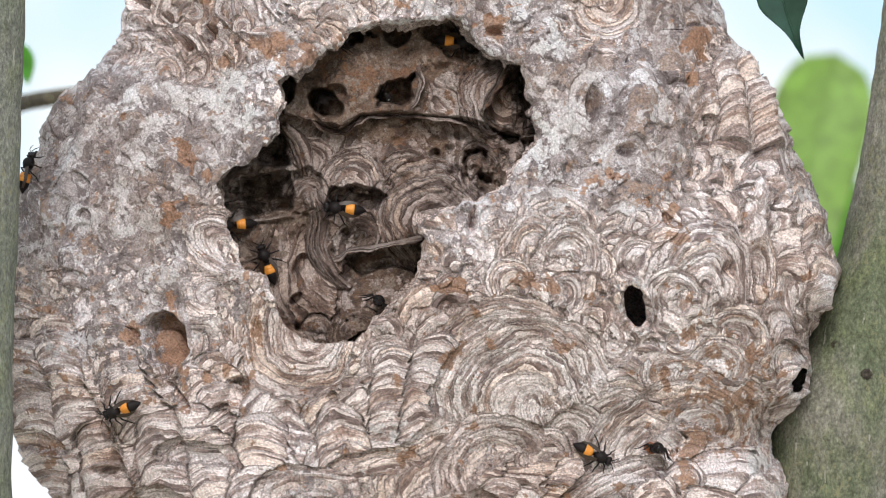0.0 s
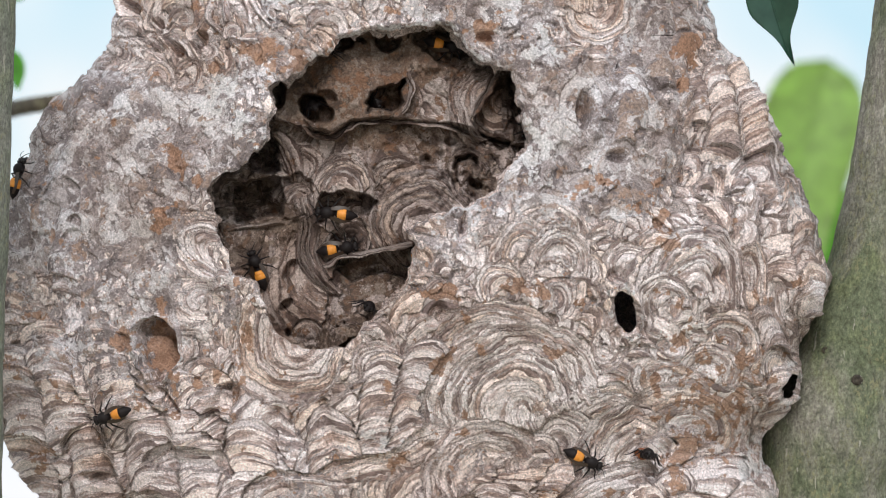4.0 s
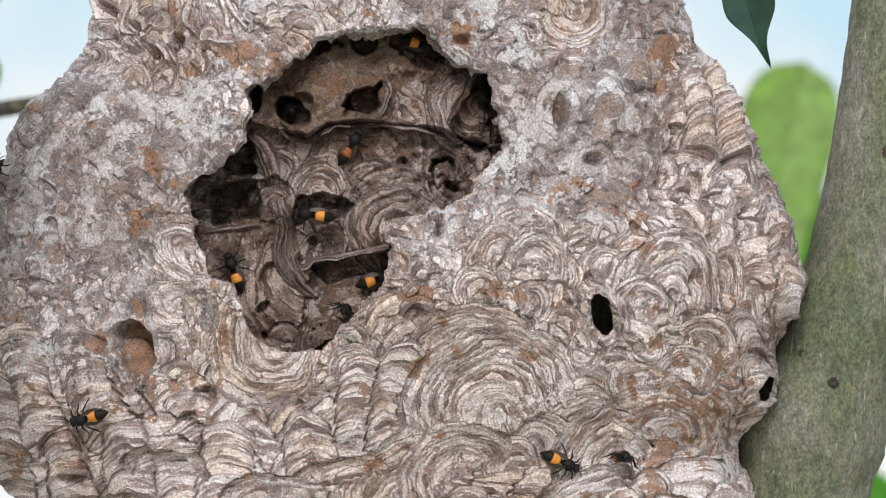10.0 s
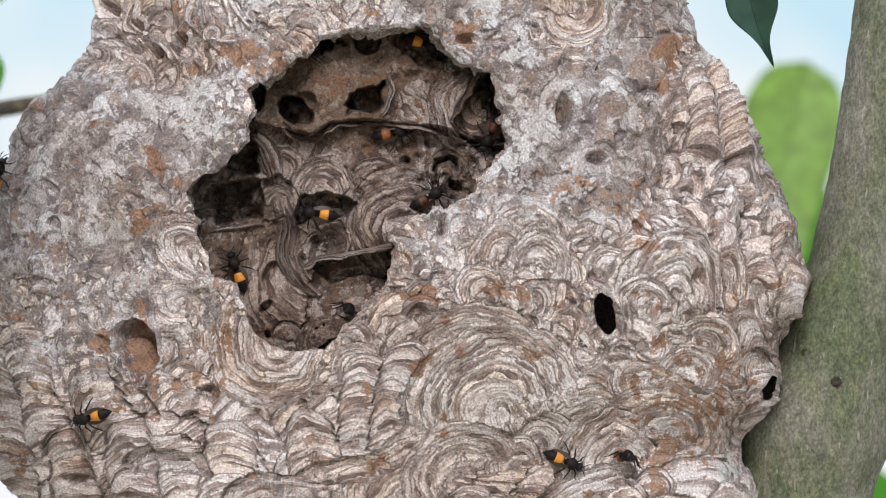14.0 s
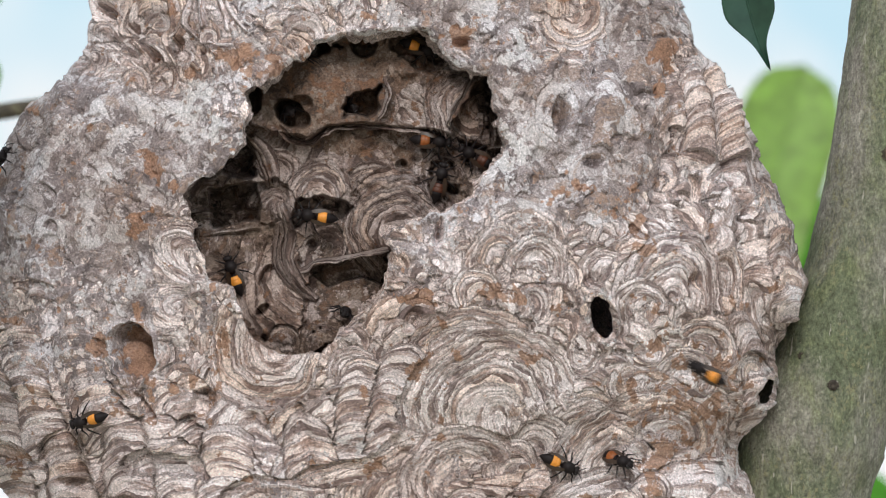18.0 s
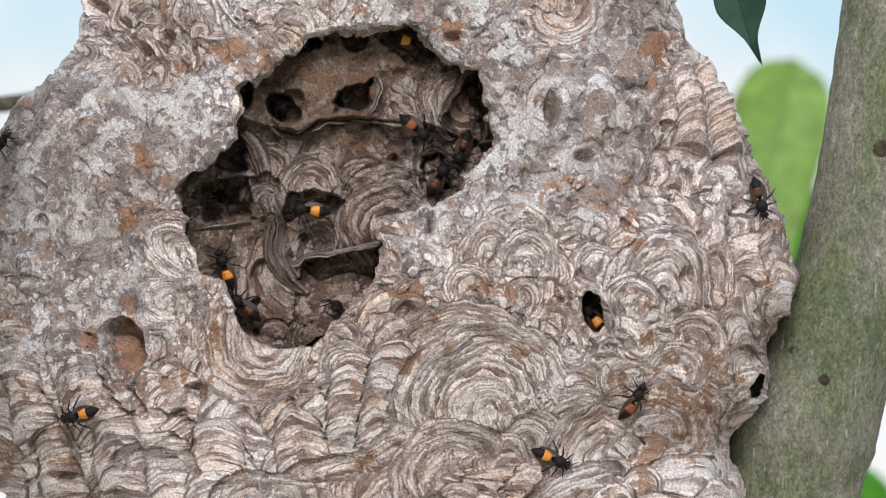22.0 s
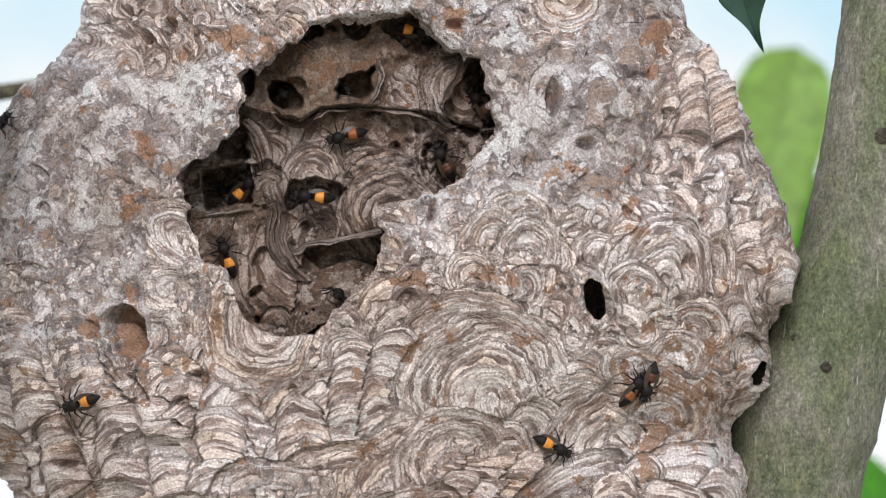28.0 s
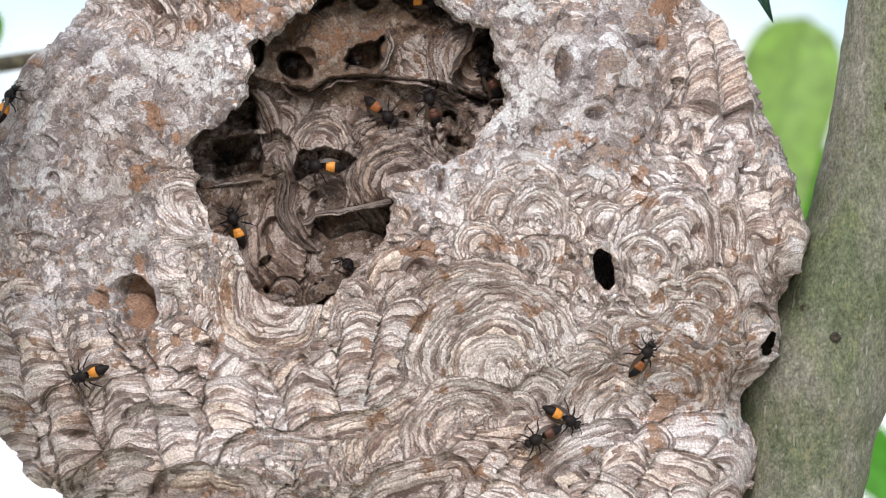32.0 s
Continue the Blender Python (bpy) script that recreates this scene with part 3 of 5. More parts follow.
def scatter_fans(sh, rng):
    """The many small scallops of the upper face and the stacked arches of the lower."""
    b = -400.0
    while b < 1085:
        low = float(np.interp(b, (380, 640), (0, 1)))
        lo, hi = nest_sides(b)
        a = lo - 30 + rng.rand() * 50
        while a < hi + 30:
            aa, bb = a + rng.uniform(-14, 14), b + rng.uniform(-12, 12)
            r = rng.uniform(17, 32) * (1.5 if rng.rand() < 0.16 else 1.0) + 14 * low
            sh.later(bb + rng.uniform(-40, 40) * (1 - low) - 400 * low, sh.fan, aa, bb, r, float(flow_turn(aa, bb)) + rng.uniform(-40, 40), rng.uniform(0.7, 1.15), rng.uniform(2.0, 5.0), rng.uniform(0.3, 1.1), 0.3, rng.rand(), flat=rng.uniform(0.2, 0.9))
            a += rng.uniform(28, 44) * (1 + 0.5 * low)
        b += 19 + 10 * low
    # stacked arches fill the lower face
    a = -20.0
    while a < 1400:
        half = rng.uniform(38, 60)
        top = rng.uniform(600, 700) + (60 if a > 700 else 0)
        while top < 1040:
            tall = rng.uniform(70, 150)
            lean = rng.uniform(-0.15, 0.6) if a < 760 else rng.uniform(-0.7, 0.1)
            sh.later(top, sh.tongue, [(a - 0.2 * lean * tall, top), (a + lean * tall * 0.3 + rng.uniform(-18, 18), top + tall * 0.5), (a + lean * tall, top + tall)], half * rng.uniform(0.65, 1.4), rng.uniform(6, 34), rng.uniform(3.0, 6.0), rng.uniform(0.8, 1.6), rng.uniform(26, 46), rng.rand())
            top += tall * rng.uniform(0.55, 0.8)
        a += half * rng.uniform(1.0, 1.5)


def great_fans(sh, rng):
    """The scallops that stand out by their size, each in a few nested tiers."""

    def tiers(a, b, r, turn, aspect=1.0, count=4, rise=3.0, shift=0.0, skirt=0.12, flat=0.3, over=0, deep=0.66):
        for k in range(count):
            f = 1 - deep * k / count
            s = shift * r * (1 - f)
            sh.later(b + over + (30 + 0.3 * r) * max(0.0, math.cos(radians(turn))) + 0.01 * k, sh.fan, a + s * math.sin(radians(turn)), b - s * math.cos(radians(turn)), r * f, turn + rng.uniform(-6, 6), aspect, rise * (0.6 + 0.5 * f), 0.35 + 0.9 * k / count,
                     skirt, rng.rand(), flat=flat)

    def stack(line, half, arch=22, rise=4.5, lip=1.1, tier=32, over=0):
        sh.later(0.35 * line[0][1] + 0.65 * line[-1][1] + over, sh.tongue, line, half, arch, rise, lip, tier, rng.rand())

    # round the torn opening, above and beside it
    tiers(872, 74, 40, 20, 1.0, 4, 3.0, over=60)
    tiers(1072, 6, 66, 160, 1.15, 5, 2.5, flat=0.1, over=90)
    tiers(1040, 190, 58, 5, 0.55, 2, 2.0)
    tiers(1108, 292, 46, -10, 1.0, 4, 3.0, over=40)
    tiers(1305, 245, 62, 15, 0.9, 4, 3.0)
    tiers(1345, 310, 50, 20, 0.8, 3, 2.5)
    tiers(275, 130, 55, 10, 1.0, 3, 2.5)
    tiers(395, 430, 95, -70, 0.62, 6, 3.0, over=90)
    tiers(372, 520, 70, -82, 0.6, 4, 2.5, over=60)
    # draped folds at the neck
    for line, r, high in (([(268, -60), (262, 10), (300, 70), (280, 140)], 15, 5), ([(318, -60), (300, 20), (335, 75), (322, 140)], 17, 6), ([(362, -60), (372, 20), (352, 70), (392, 112)], 14, 5),
                          ([(412, -60), (398, 10), (420, 55), (455, 70)], 15, 5), ([(450, -60), (462, 0), (478, 40)], 11, 4)):
        for off in (-10, 10):
            bent = [(x + off + rng.uniform(-12, 12), y + rng.uniform(-20, 20)) for x, y in line]
            sh.later(150, sh.ridge, bent, r * rng.uniform(0.28, 0.6), high * 0.8, rng.rand())
    for a, b, r, turn in ((240, 90, 24, 80), (290, 0, 22, -40), (380, 80, 26, 100), (330, 60, 20, 30), (440, 0, 22, 150), (278, 90, 20, -80), (262, 140, 30, 60), (300, 132, 34, 20), (345, 20, 26, 120), (305, 60, 22, -60), (405, 20, 24, 70), (262, 40, 26, 10), (350, 118, 28, 50), (430, 50, 24, -30)):
        tiers(a, b, r, turn, 0.7, 3, 4.0, over=90)
    # the middle, beside the opening
    tiers(1010, 452, 60, 12, 1.0, 6, 4.0, over=60)
    tiers(945, 440, 62, -8, 0.95, 6, 4.0, over=70)
    tiers(985, 400, 66, 0, 1.1, 5, 3.5)
    tiers(905, 500, 46, -25, 1.0, 4, 2.8, over=20)
    tiers(1058, 470, 40, 40, 0.9, 4, 2.8, over=20)
    tiers(1000, 520, 40, 70, 0.9, 3, 2.4)
    tiers(1130, 455, 44, -60, 0.9, 4, 2.6)
    tiers(1240, 500, 112, 16, 0.85, 10, 5.0, flat=0.05, over=30)
    tiers(1195, 520, 52, -25, 0.85, 4, 3.0, over=70)
    tiers(1330, 490, 74, 22, 0.6, 7, 4.0, over=20)
    tiers(1290, 590, 60, 60, 0.8, 5, 3.0)
    tiers(1262, 650, 64, 30, 0.75, 6, 3.0, over=30)
    tiers(1200, 600, 40, 140, 0.9, 4, 2.6)
    tiers(1165, 655, 46, -170, 0.8, 5, 2.8)
    tiers(1090, 610, 38, 200, 0.9, 4, 2.4)
    tiers(1235, 745, 90, 10, 1.2, 6, 3.5)
    tiers(1290, 720, 60, 30, 1.0, 4, 3.0)
    tiers(1372, 632, 38, -20, 0.9, 5, 3.0, over=40)
    # stacked columns towards the far edge
    stack([(1215, 70), (1238, 180), (1262, 340)], 30, 20, 5, 1.4, 30)
    stack([(1305, 120), (1345, 250), (1392, 410)], 26, 20, 5, 1.4, 27)
    stack([(1128, 100), (1126, 220), (1114, 340)], 32, 16, 4, 1.4, 34)
    stack([(1396, 320), (1425, 410), (1450, 540)], 24, 18, 5, 1.4, 24)
    stack([(1262, 120), (1290, 240), (1326, 400)], 26, 20, 5, 1.4, 28)
    stack([(1180, 10), (1180, 100), (1164, 220)], 30, 18, 4, 1.4, 32)
    stack([(1350, 540), (1380, 620), (1392, 740)], 30, 18, 5, 1.4, 28)
    stack([(200, 190), (160, 330), (130, 480)], 32, 18, 3.5, 1.4, 36)
    stack([(60, 330), (40, 450), (36, 560)], 30, 18, 3.5, 1.4, 34)
    # the long sweeps below the opening
    tiers(690, 640, 50, -5, 0.95, 5, 3.0)
    tiers(880, 600, 74, -10, 1.6, 7, 4.0)
    tiers(985, 640, 70, 10, 1.2, 5, 3.0)
    stack([(716, 620), (700, 690), (690, 790)], 46, 20, 5, 1.5, 30, 60)
    stack([(780, 600), (758, 680), (748, 780)], 44, 24, 5, 1.5, 28, 80)
    tiers(1010, 770, 66, 25, 1.1, 5, 3.0)
    tiers(965, 805, 56, -10, 0.9, 5, 3.0)
    tiers(1090, 740, 70, -25, 1.2, 6, 2.8)
    tiers(1130, 800, 88, -58, 1.1, 7, 3.0, flat=0.8)
    tiers(936, 722, 176, -34, 0.95, 11, 6.0, 0.04, flat=0.05, over=60, deep=0.7)
    tiers(862, 820, 84, -34, 1.3, 7, 3.5, flat=0.5, over=60)
    tiers(760, 850, 90, -30, 1.3, 6, 3.5, flat=0.5, over=20)
    # drapes under the opening, hanging the other way
    for k, (a, b, r) in enumerate(((532, 590, 124), (536, 588, 112), (540, 586, 99), (544, 584, 86), (548, 582, 72), (552, 580, 58))):
        sh.later(1000 + k, sh.fan, a, b, r, 186, 0.86, 2.4, 0.5 + 0.3 * k, 0.85, 0.37 + 0.11 * k, flat=0.1, foot=0.4)
    # broad scallops that lie across the stacks
    for a, b, r, turn, wide in ((350, 812, 50, -12, 1.35), (545, 868, 58, 6, 1.4), (255, 905, 56, -8, 1.3), (655, 842, 64, -24, 1.3), (60, 790, 44, 12, 1.2), (425, 925, 60, 10, 1.35), (780, 930, 70, -20, 1.3), (1080, 880, 70, -30, 1.3)):
        tiers(a, b, 0.8 * r, turn + 14 * math.sin(0.02 * a + b), 1.5 * wide, 3, 3.0, over=210, flat=1.1, deep=0.5)
    # stacks low down
    stack([(186, 570), (208, 650), (262, 760)], 48, 20, 6, 1.6, 24, 60)
    stack([(276, 740), (292, 830), (320, 960)], 52, 24, 6, 1.6, 26, 40)
    stack([(100, 600), (120, 700), (160, 830)], 44, 22, 6, 1.6, 26)
    stack([(52, 640), (64, 760), (96, 900)], 40, 22, 6, 1.6, 26)
    stack([(462, 740), (460, 820), (468, 950)], 56, 26, 6, 1.6, 26, 40)
    stack([(372, 770), (385, 850), (400, 980)], 46, 22, 5, 1.6, 26)
    stack([(600, 720), (610, 800), (640, 960)], 50, 22, 5, 1.6, 28, 30)
    stack([(176, 790), (196, 880), (230, 1000)], 50, 22, 6, 1.6, 26)


def soft(f, width):
    """1 inside a field, 0 outside, with a soft edge."""
    return np.clip(0.5 - f / (2 * width), 0, 1)


def shell_patina(a, b):
    """Where the paper is weathered, rusty or crusted white."""
    wear = np.interp(b, (250, 430, 640, 760), (0.70, 0.52, 0.20, 0.12)) + 0.0 * a
    wear = wear + 0.4 * soft(oval_field(a, b, 230, 360, 260, 230), 60) + 0.15 * soft(oval_field(a, b, 1080, 150, 220, 200), 60) + (lattice(a, b, 150, 31) - 0.5) * 0.7
    wear = wear + 0.35 * soft(oval_field(a, b, 360, 600, 90, 120), 30) - 0.45 * soft(oval_field(a, b, 1010, 420, 150, 90), 40) - 0.45 * soft(oval_field(a, b, 1250, 450, 120, 130), 40) - 0.5 * soft(oval_field(a, b, 900, 640, 190, 120), 40)
    wear = wear - 0.75 * soft(oval_field(a, b, 320, 30, 140, 110), 30) - 0.7 * soft(oval_field(a, b, 372, 440, 42, 120, 6), 20)
    wear = wear - 0.35 * soft(oval_field(a, b, 1330, 330, 120, 250, -14), 50) - 0.6 * soft(oval_field(a, b, 1072, 30, 60, 70), 20) - 0.6 * soft(oval_field(a, b, 872, 66, 40, 40), 14)
    rust = np.zeros_like(a)
    for ca, cb, ra, rb, turn in ((545, 104, 24, 16, -30), (484, 86, 26, 17, 20), (322, 262, 14, 26, -20), (302, 372, 17, 22, 0), (797, 508, 22, 14, 20),
                                 (940, 502, 26, 14, 15), (1062, 322, 26, 10, 0), (1187, 392, 14, 42, -5), (815, 624, 34, 8, -25), (985, 612, 22, 10, 10),
                                 (1218, 805, 18, 40, 8), (1275, 690, 26, 14, -10), (876, 48, 20, 18, 0), (1225, 90, 22, 24, 0), (240, 588, 14, 20, 10),
                                 (455, 560, 10, 24, 15)):
        rust = np.maximum(rust, 1.2 * soft(oval_field(a, b, ca, cb, ra, rb, turn) + (lattice(a, b, 15, 78) - 0.5) * 22, 14))
    rust = np.maximum(rust, 1.3 * soft(oval_field(a, b, 296, 606, 26, 46, -14), 12))
    for ca, cb, ra, rb, f in ((1270, 690, 110, 130, 0.42), (1230, 610, 70, 60, 0.32), (390, 680, 130, 80, 0.22), (330, 60, 100, 80, 0.2), (1200, 420, 60, 90, 0.2)):
        rust = np.maximum(rust, f * soft(oval_field(a, b, ca, cb, ra, rb), 40))
    rust = rust + np.clip((lattice(a, b, 34, 77) - 0.80) * 4.5, 0, 0.62)
    edge = torn_field(a, b)
    pale = 0.75 * np.exp(-np.clip(edge, 0, None) / 7) * lattice(a, b, 46, 80)
    pale = np.maximum(pale, 0.85 * np.exp(-np.clip(edge - 3, 0, None) / 7) * np.interp(b, (90, 130), (1, 0)) * (0.5 + 0.5 * lattice(a, b, 40, 83)))
    for ca, cb, ra, rb, turn in ((1121, 540, 24, 46, -10), (1392, 664, 20, 36, 24)):
        pale = np.maximum(pale, 0.5 * np.exp(-(oval_field(a, b, ca, cb, ra, rb, turn) / 7) ** 2))
    for ca, cb, ra, rb in ((405, 165, 50, 44), (440, 225, 40, 30), (990, 85, 55, 40), (860, 565, 34, 10), (690, 760, 60, 18), (960, 250, 40, 60), (1340, 800, 40, 70), (1000, 40, 50, 30)):
        pale = np.maximum(pale, 0.7 * soft(oval_field(a, b, ca, cb, ra, rb) + (lattice(a, b, 24, 79) - 0.5) * 30, 26))
    return np.stack([np.clip(wear, 0, 1.2), rust, pale], -1)


def grid_normals(P):
    du, dv = np.gradient(P, axis=1), np.gradient(P, axis=0)
    n = np.cross(du, dv)
    return n / (np.linalg.norm(n, axis=-1, keepdims=True) + 1e-12)


def plan_points(a, b, y):
    s = UNIT * (1 + y / DIST)
    return np.stack([(a - MID_A) * s, y + 0 * a, (MID_B - b) * s], -1)


def whole_pieces(piece, least):
    """Numbers the connected patches of a map of pieces; patches of fewer cells go to a neighbour."""
    rows, cols = piece.shape
    idx = np.arange(rows * cols).reshape(rows, cols)
    for turn in range(4):
        sv, sz = piece[1:] == piece[:-1], piece[:, 1:] == piece[:, :-1]
        u = np.concatenate([idx[1:][sv], idx[:, 1:][sz]])
        v = np.concatenate([idx[:-1][sv], idx[:, :-1][sz]])
        lab = np.arange(rows * cols)
        for _ in range(60):
            lu, lv = lab[u], lab[v]
            low = np.minimum(lu, lv)
            if (lu == lv).all():
                break
            np.minimum.at(lab, lu, low)
            np.minimum.at(lab, lv, low)
            for _k in range(6):
                lab = lab[lab]
        names, inv, count = np.unique(lab, return_inverse=True, return_counts=True)
        inv = inv.reshape(rows, cols)
        small = (count < least)[inv]
        if not small.any() or turn == 3:
            return inv
        out = np.where(small, -1, inv)
        for _ in range(400):
            if not (out < 0).any():
                break
            for ax, sh in ((1, 1), (0, 1), (1, -1), (0, -1)):
                near = np.roll(out, sh, ax)
                out = np.where((out < 0) & (near >= 0), near, out)
        piece = out
    return inv


def cut_pieces(P, N, field, piece, band, patina, names, parent, material, depth, back, least=700, scrap=0):
    """Cuts the openings out of a sheet, pulls its edges onto their outline, folds the torn edge inward and
    makes one object of each piece."""
    rows, cols = field.shape
    idx = np.arange(rows * cols).reshape(rows, cols)
    quad = np.stack([idx[:-1, :-1], idx[1:, :-1], idx[1:, 1:], idx[:-1, 1:]], -1).reshape(-1, 4)
    F = field.ravel()
    keep = (F[quad] > 0).sum(1) >= 3
    P, N = P.reshape(-1, 3).copy(), N.reshape(-1, 3)
    band, patina, piece = band.reshape(-1, 3), patina.reshape(-1, 3), piece.ravel()
    cells = np.where(keep, piece[quad[:, 0]], -9).reshape(rows - 1, cols - 1)
    pq = whole_pieces(cells, least).ravel()
    kq = quad[keep]
    e = np.concatenate([kq[:, [0, 1]], kq[:, [1, 2]], kq[:, [2, 3]], kq[:, [3, 0]]])
    key = np.minimum(e[:, 0], e[:, 1]) * (rows * cols) + np.maximum(e[:, 0], e[:, 1])
    _, first, count = np.unique(key, return_index=True, return_counts=True)
    rim = e[first[count == 1]]
    r, c = rim // cols, rim % cols
    rim = rim[((r > 0) & (r < rows - 1) & (c > 0) & (c < cols - 1)).all(1)]
    if len(rim):
        at = np.unique(rim)
        G = P.reshape(rows, cols, 3)
        gx = (np.gradient(field, axis=1) / (np.gradient(G[..., 0], axis=1) + 1e-9)).ravel()[at]
        gz = (np.gradient(field, axis=0) / (np.gradient(G[..., 2], axis=0) + 1e-9)).ravel()[at]
        gg = gx * gx + gz * gz + 1e-6
        go = np.clip(np.hypot(gx, gz) * np.abs(F[at]) / gg, 0, 0.0011) / np.sqrt(gg) * -np.sign(F[at])
        P[at, 0] += go * gx
        P[at, 2] += go * gz
    order = np.argsort(pq[keep], kind="stable")
    sorted_quads = kq[order]
    labels, start, count = np.unique(pq[keep][order], return_index=True, return_counts=True)
    # the 290 largest are parts, the small rest is joined
    own = set(np.argsort(-count)[:290].tolist())
    rest = [sorted_quads[s0:s0 + c0] for n, (s0, c0) in enumerate(zip(start, count)) if n not in own]
    for n in sorted(own) + ([-1] if rest else []):
        if n >= 0 and count[n] < scrap:
            continue
        f = np.concatenate(rest) if n < 0 else sorted_quads[start[n]:start[n] + count[n]]
        used, inv = np.unique(f, return_inverse=True)
        ob = grid_mesh(names if n >= 0 else "flaked_paper", P[used], N[used], inv.reshape(-1, 4), band[used], patina[used], material, parent)
        if n < 0:
            tagged(ob, kind="stuff")
    # torn edge
    if len(rim):
        used, inv = np.unique(rim, return_inverse=True)
        inv = inv.reshape(-1, 2)
        top, low = P[used], P[used] + back * depth
        n = len(used)
        V = np.concatenate([top, low])
        f = np.stack([inv[:, 1], inv[:, 0], inv[:, 0] + n, inv[:, 1] + n], -1)
        bnd = np.concatenate([band[used], band[used] + np.array([14.0, 0, 0])])
        pt = np.concatenate([patina[used] * 0.3 + np.array([0, 0, 0.5])] * 2)
        lab = np.arange(n)
        for _ in range(80):
            lu, lv = lab[inv[:, 0]], lab[inv[:, 1]]
            if (lu == lv).all():
                break
            low_lab = np.minimum(lu, lv)
            np.minimum.at(lab, lu, low_lab)
            np.minimum.at(lab, lv, low_lab)
            for _k in range(6):
                lab = lab[lab]
        side = lab[inv[:, 0]]
        for k in np.unique(side):
            fk = f[side == k]
            if len(fk) < 8 + scrap // 5:
                continue
            uk, ik = np.unique(fk, return_inverse=True)
            grid_mesh("torn_edge", V[uk], None, ik.reshape(-1, 4), bnd[uk], pt[uk], material, parent)


CRESTS = (([(290, 664), (312, 690), (336, 722)], 4, -6.0), ([(1062, 40), (1048, 110), (1070, 190), (1058, 260)], 9, 2.6), ([(1262, 70), (1286, 170), (1330, 300), (1346, 420)], 15, 5.0), ([(1330, 180), (1362, 280), (1400, 400), (1424, 500)], 14, 6.0),
          ([(1180, 120), (1196, 220), (1176, 330)], 11, 3.5), ([(990, 120), (1004, 210), (985, 300)], 8, 2.4), ([(180, 160), (150, 260), (90, 380)], 14, 4.0), ([(1300, 520), (1330, 600), (1350, 690)], 16, 5.0),
          ([(1300, 120), (1330, 230), (1372, 360)], 9, -5.0), ([(1230, 120), (1240, 240), (1220, 330)], 9, -4.0), ([(1160, 580), (1175, 650), (1150, 720)], 16, -5.0), ([(300, 200), (330, 300), (350, 380)], 12, -3.5),
          ([(150, 690), (195, 790), (240, 900)], 9, -5.0), ([(300, 720), (322, 800), (345, 910)], 9, -5.0), ([(408, 740), (415, 820), (428, 920)], 9, -4.5),
          ([(508, 720), (512, 800), (525, 910)], 9, -4.5), ([(590, 700), (612, 790), (650, 900)], 9, -4.5), ([(720, 640), (745, 740), (800, 850)], 9, -4.0))


def build_nest():
    nest = new("hornet_nest")
    nest.empty_display_size = 0.05
    tagged(nest, "large grey-brown paper hornet nest with a torn-open face", "hornet nest")
    place(nest, Matrix.Identity(4))
    rng = np.random.RandomState(11)
    # the face, fine where it is seen
    b = np.concatenate([np.linspace(-420, -70, 30)[:-1], np.arange(-70, 965, 2.1), np.linspace(965, 1090, 40)[1:]])
    th = np.radians(np.linspace(-93, 93, 1080))
    lo, hi = nest_sides(b)
    w, mid = (hi - lo)[:, None] / 2, (hi + lo)[:, None] / 2
    A = mid + w * np.sin(th)[None, :]
    B = np.repeat(b[:, None], len(th), 1)
    Y = -front_radius(B, w) * np.cos(th)[None, :]
    sh = Shells(A, B)
    scatter_fans(sh, rng)
    great_fans(sh, rng)
    sh.lay()
    h = sh.h
    # broad swells, hollows and small pocks
    h = h + (lattice(A, B, 140, 51) - 0.5) * 12 + (lattice(A, B, 52, 52) - 0.5) * 4 + (lattice(A, B, 17, 53) - 0.5) * 1.6
    worn = np.clip(np.interp(B, (420, 650), (1, 0.15)), 0, 1)
    h = h + worn * ((lattice(A, B, 26, 54) - 0.5) * 2.0 + (lattice(A, B, 11, 55) - 0.5) * 0.7)
    for ca, cb, ra, rb, turn, deep in ((1046, 190, 11, 28, 5, 14), (836, 392, 6, 20, 8, 14), (880, 56, 14, 7, 0, 10),
                                       (1108, 268, 16, 8, 0, 9), (395, 720, 12, 10, 0, 10), (190, 835, 22, 9, 10, 9), (262, 8, 9, 16, 0, 14), (330, 82, 12, 9, 0, 13), (372, 62, 9, 13, 20, 12), (300, 40, 7, 12, 0, 12), (415, 70, 10, 6, 0, 10), (420, 692, 18, 24, 30, 8), (790, 545, 12, 20, 30, 6), (1110, 480, 14, 16, 0, 6), (1290, 480, 10, 14, 0, 8)):
        h = h - deep * soft(oval_field(A, B, ca, cb, ra, rb, turn), 4)
    pocket = outline_field(A, B, POCKET) + (lattice(A, B, 14, 57) - 0.5) * 7
    h = h - 19 * soft(pocket, 2.2) * (0.6 + 0.4 * np.clip((690 - B) / 110, 0, 1)) + 3.5 * np.exp(-((pocket - 4) / 4) ** 2)
    # the collars of the two small holes
    for ca, cb, ra, rb, turn, high in ((1121, 540, 23, 45, -10, 4.0), (1392, 664, 19, 34, 24, 3.0)):
        h = h + high * np.exp(-(oval_field(A, B, ca, cb, ra, rb, turn) / 7) ** 2)
    # the paper turns in towards the torn edge
    tf = torn_field(A, B)
    h = h - 3.0 * np.exp(-np.clip(tf, 0, None) / 16) + 4.0 * np.exp(-((tf - 7) / 5) ** 2) * lattice(A, B, 60, 58) * np.interp(B, (60, 300), (1.3, 0.6))
    # crests and gullies where the sheets meet, running down the face
    for line, r, high in CRESTS:
        c = curve_through(line, 24)
        d = np.full(A.shape, 1e9)
        for x, y in c:
            d = np.minimum(d, np.hypot(A - x, (B - y) * 0.7))
        h = h + high * np.exp(-(d / r) ** 2)
    P0 = plan_points(A, B, Y)
    N0 = grid_normals(P0)
    if N0[len(b) // 2, len(th) // 2, 1] > 0:
        N0 = -N0
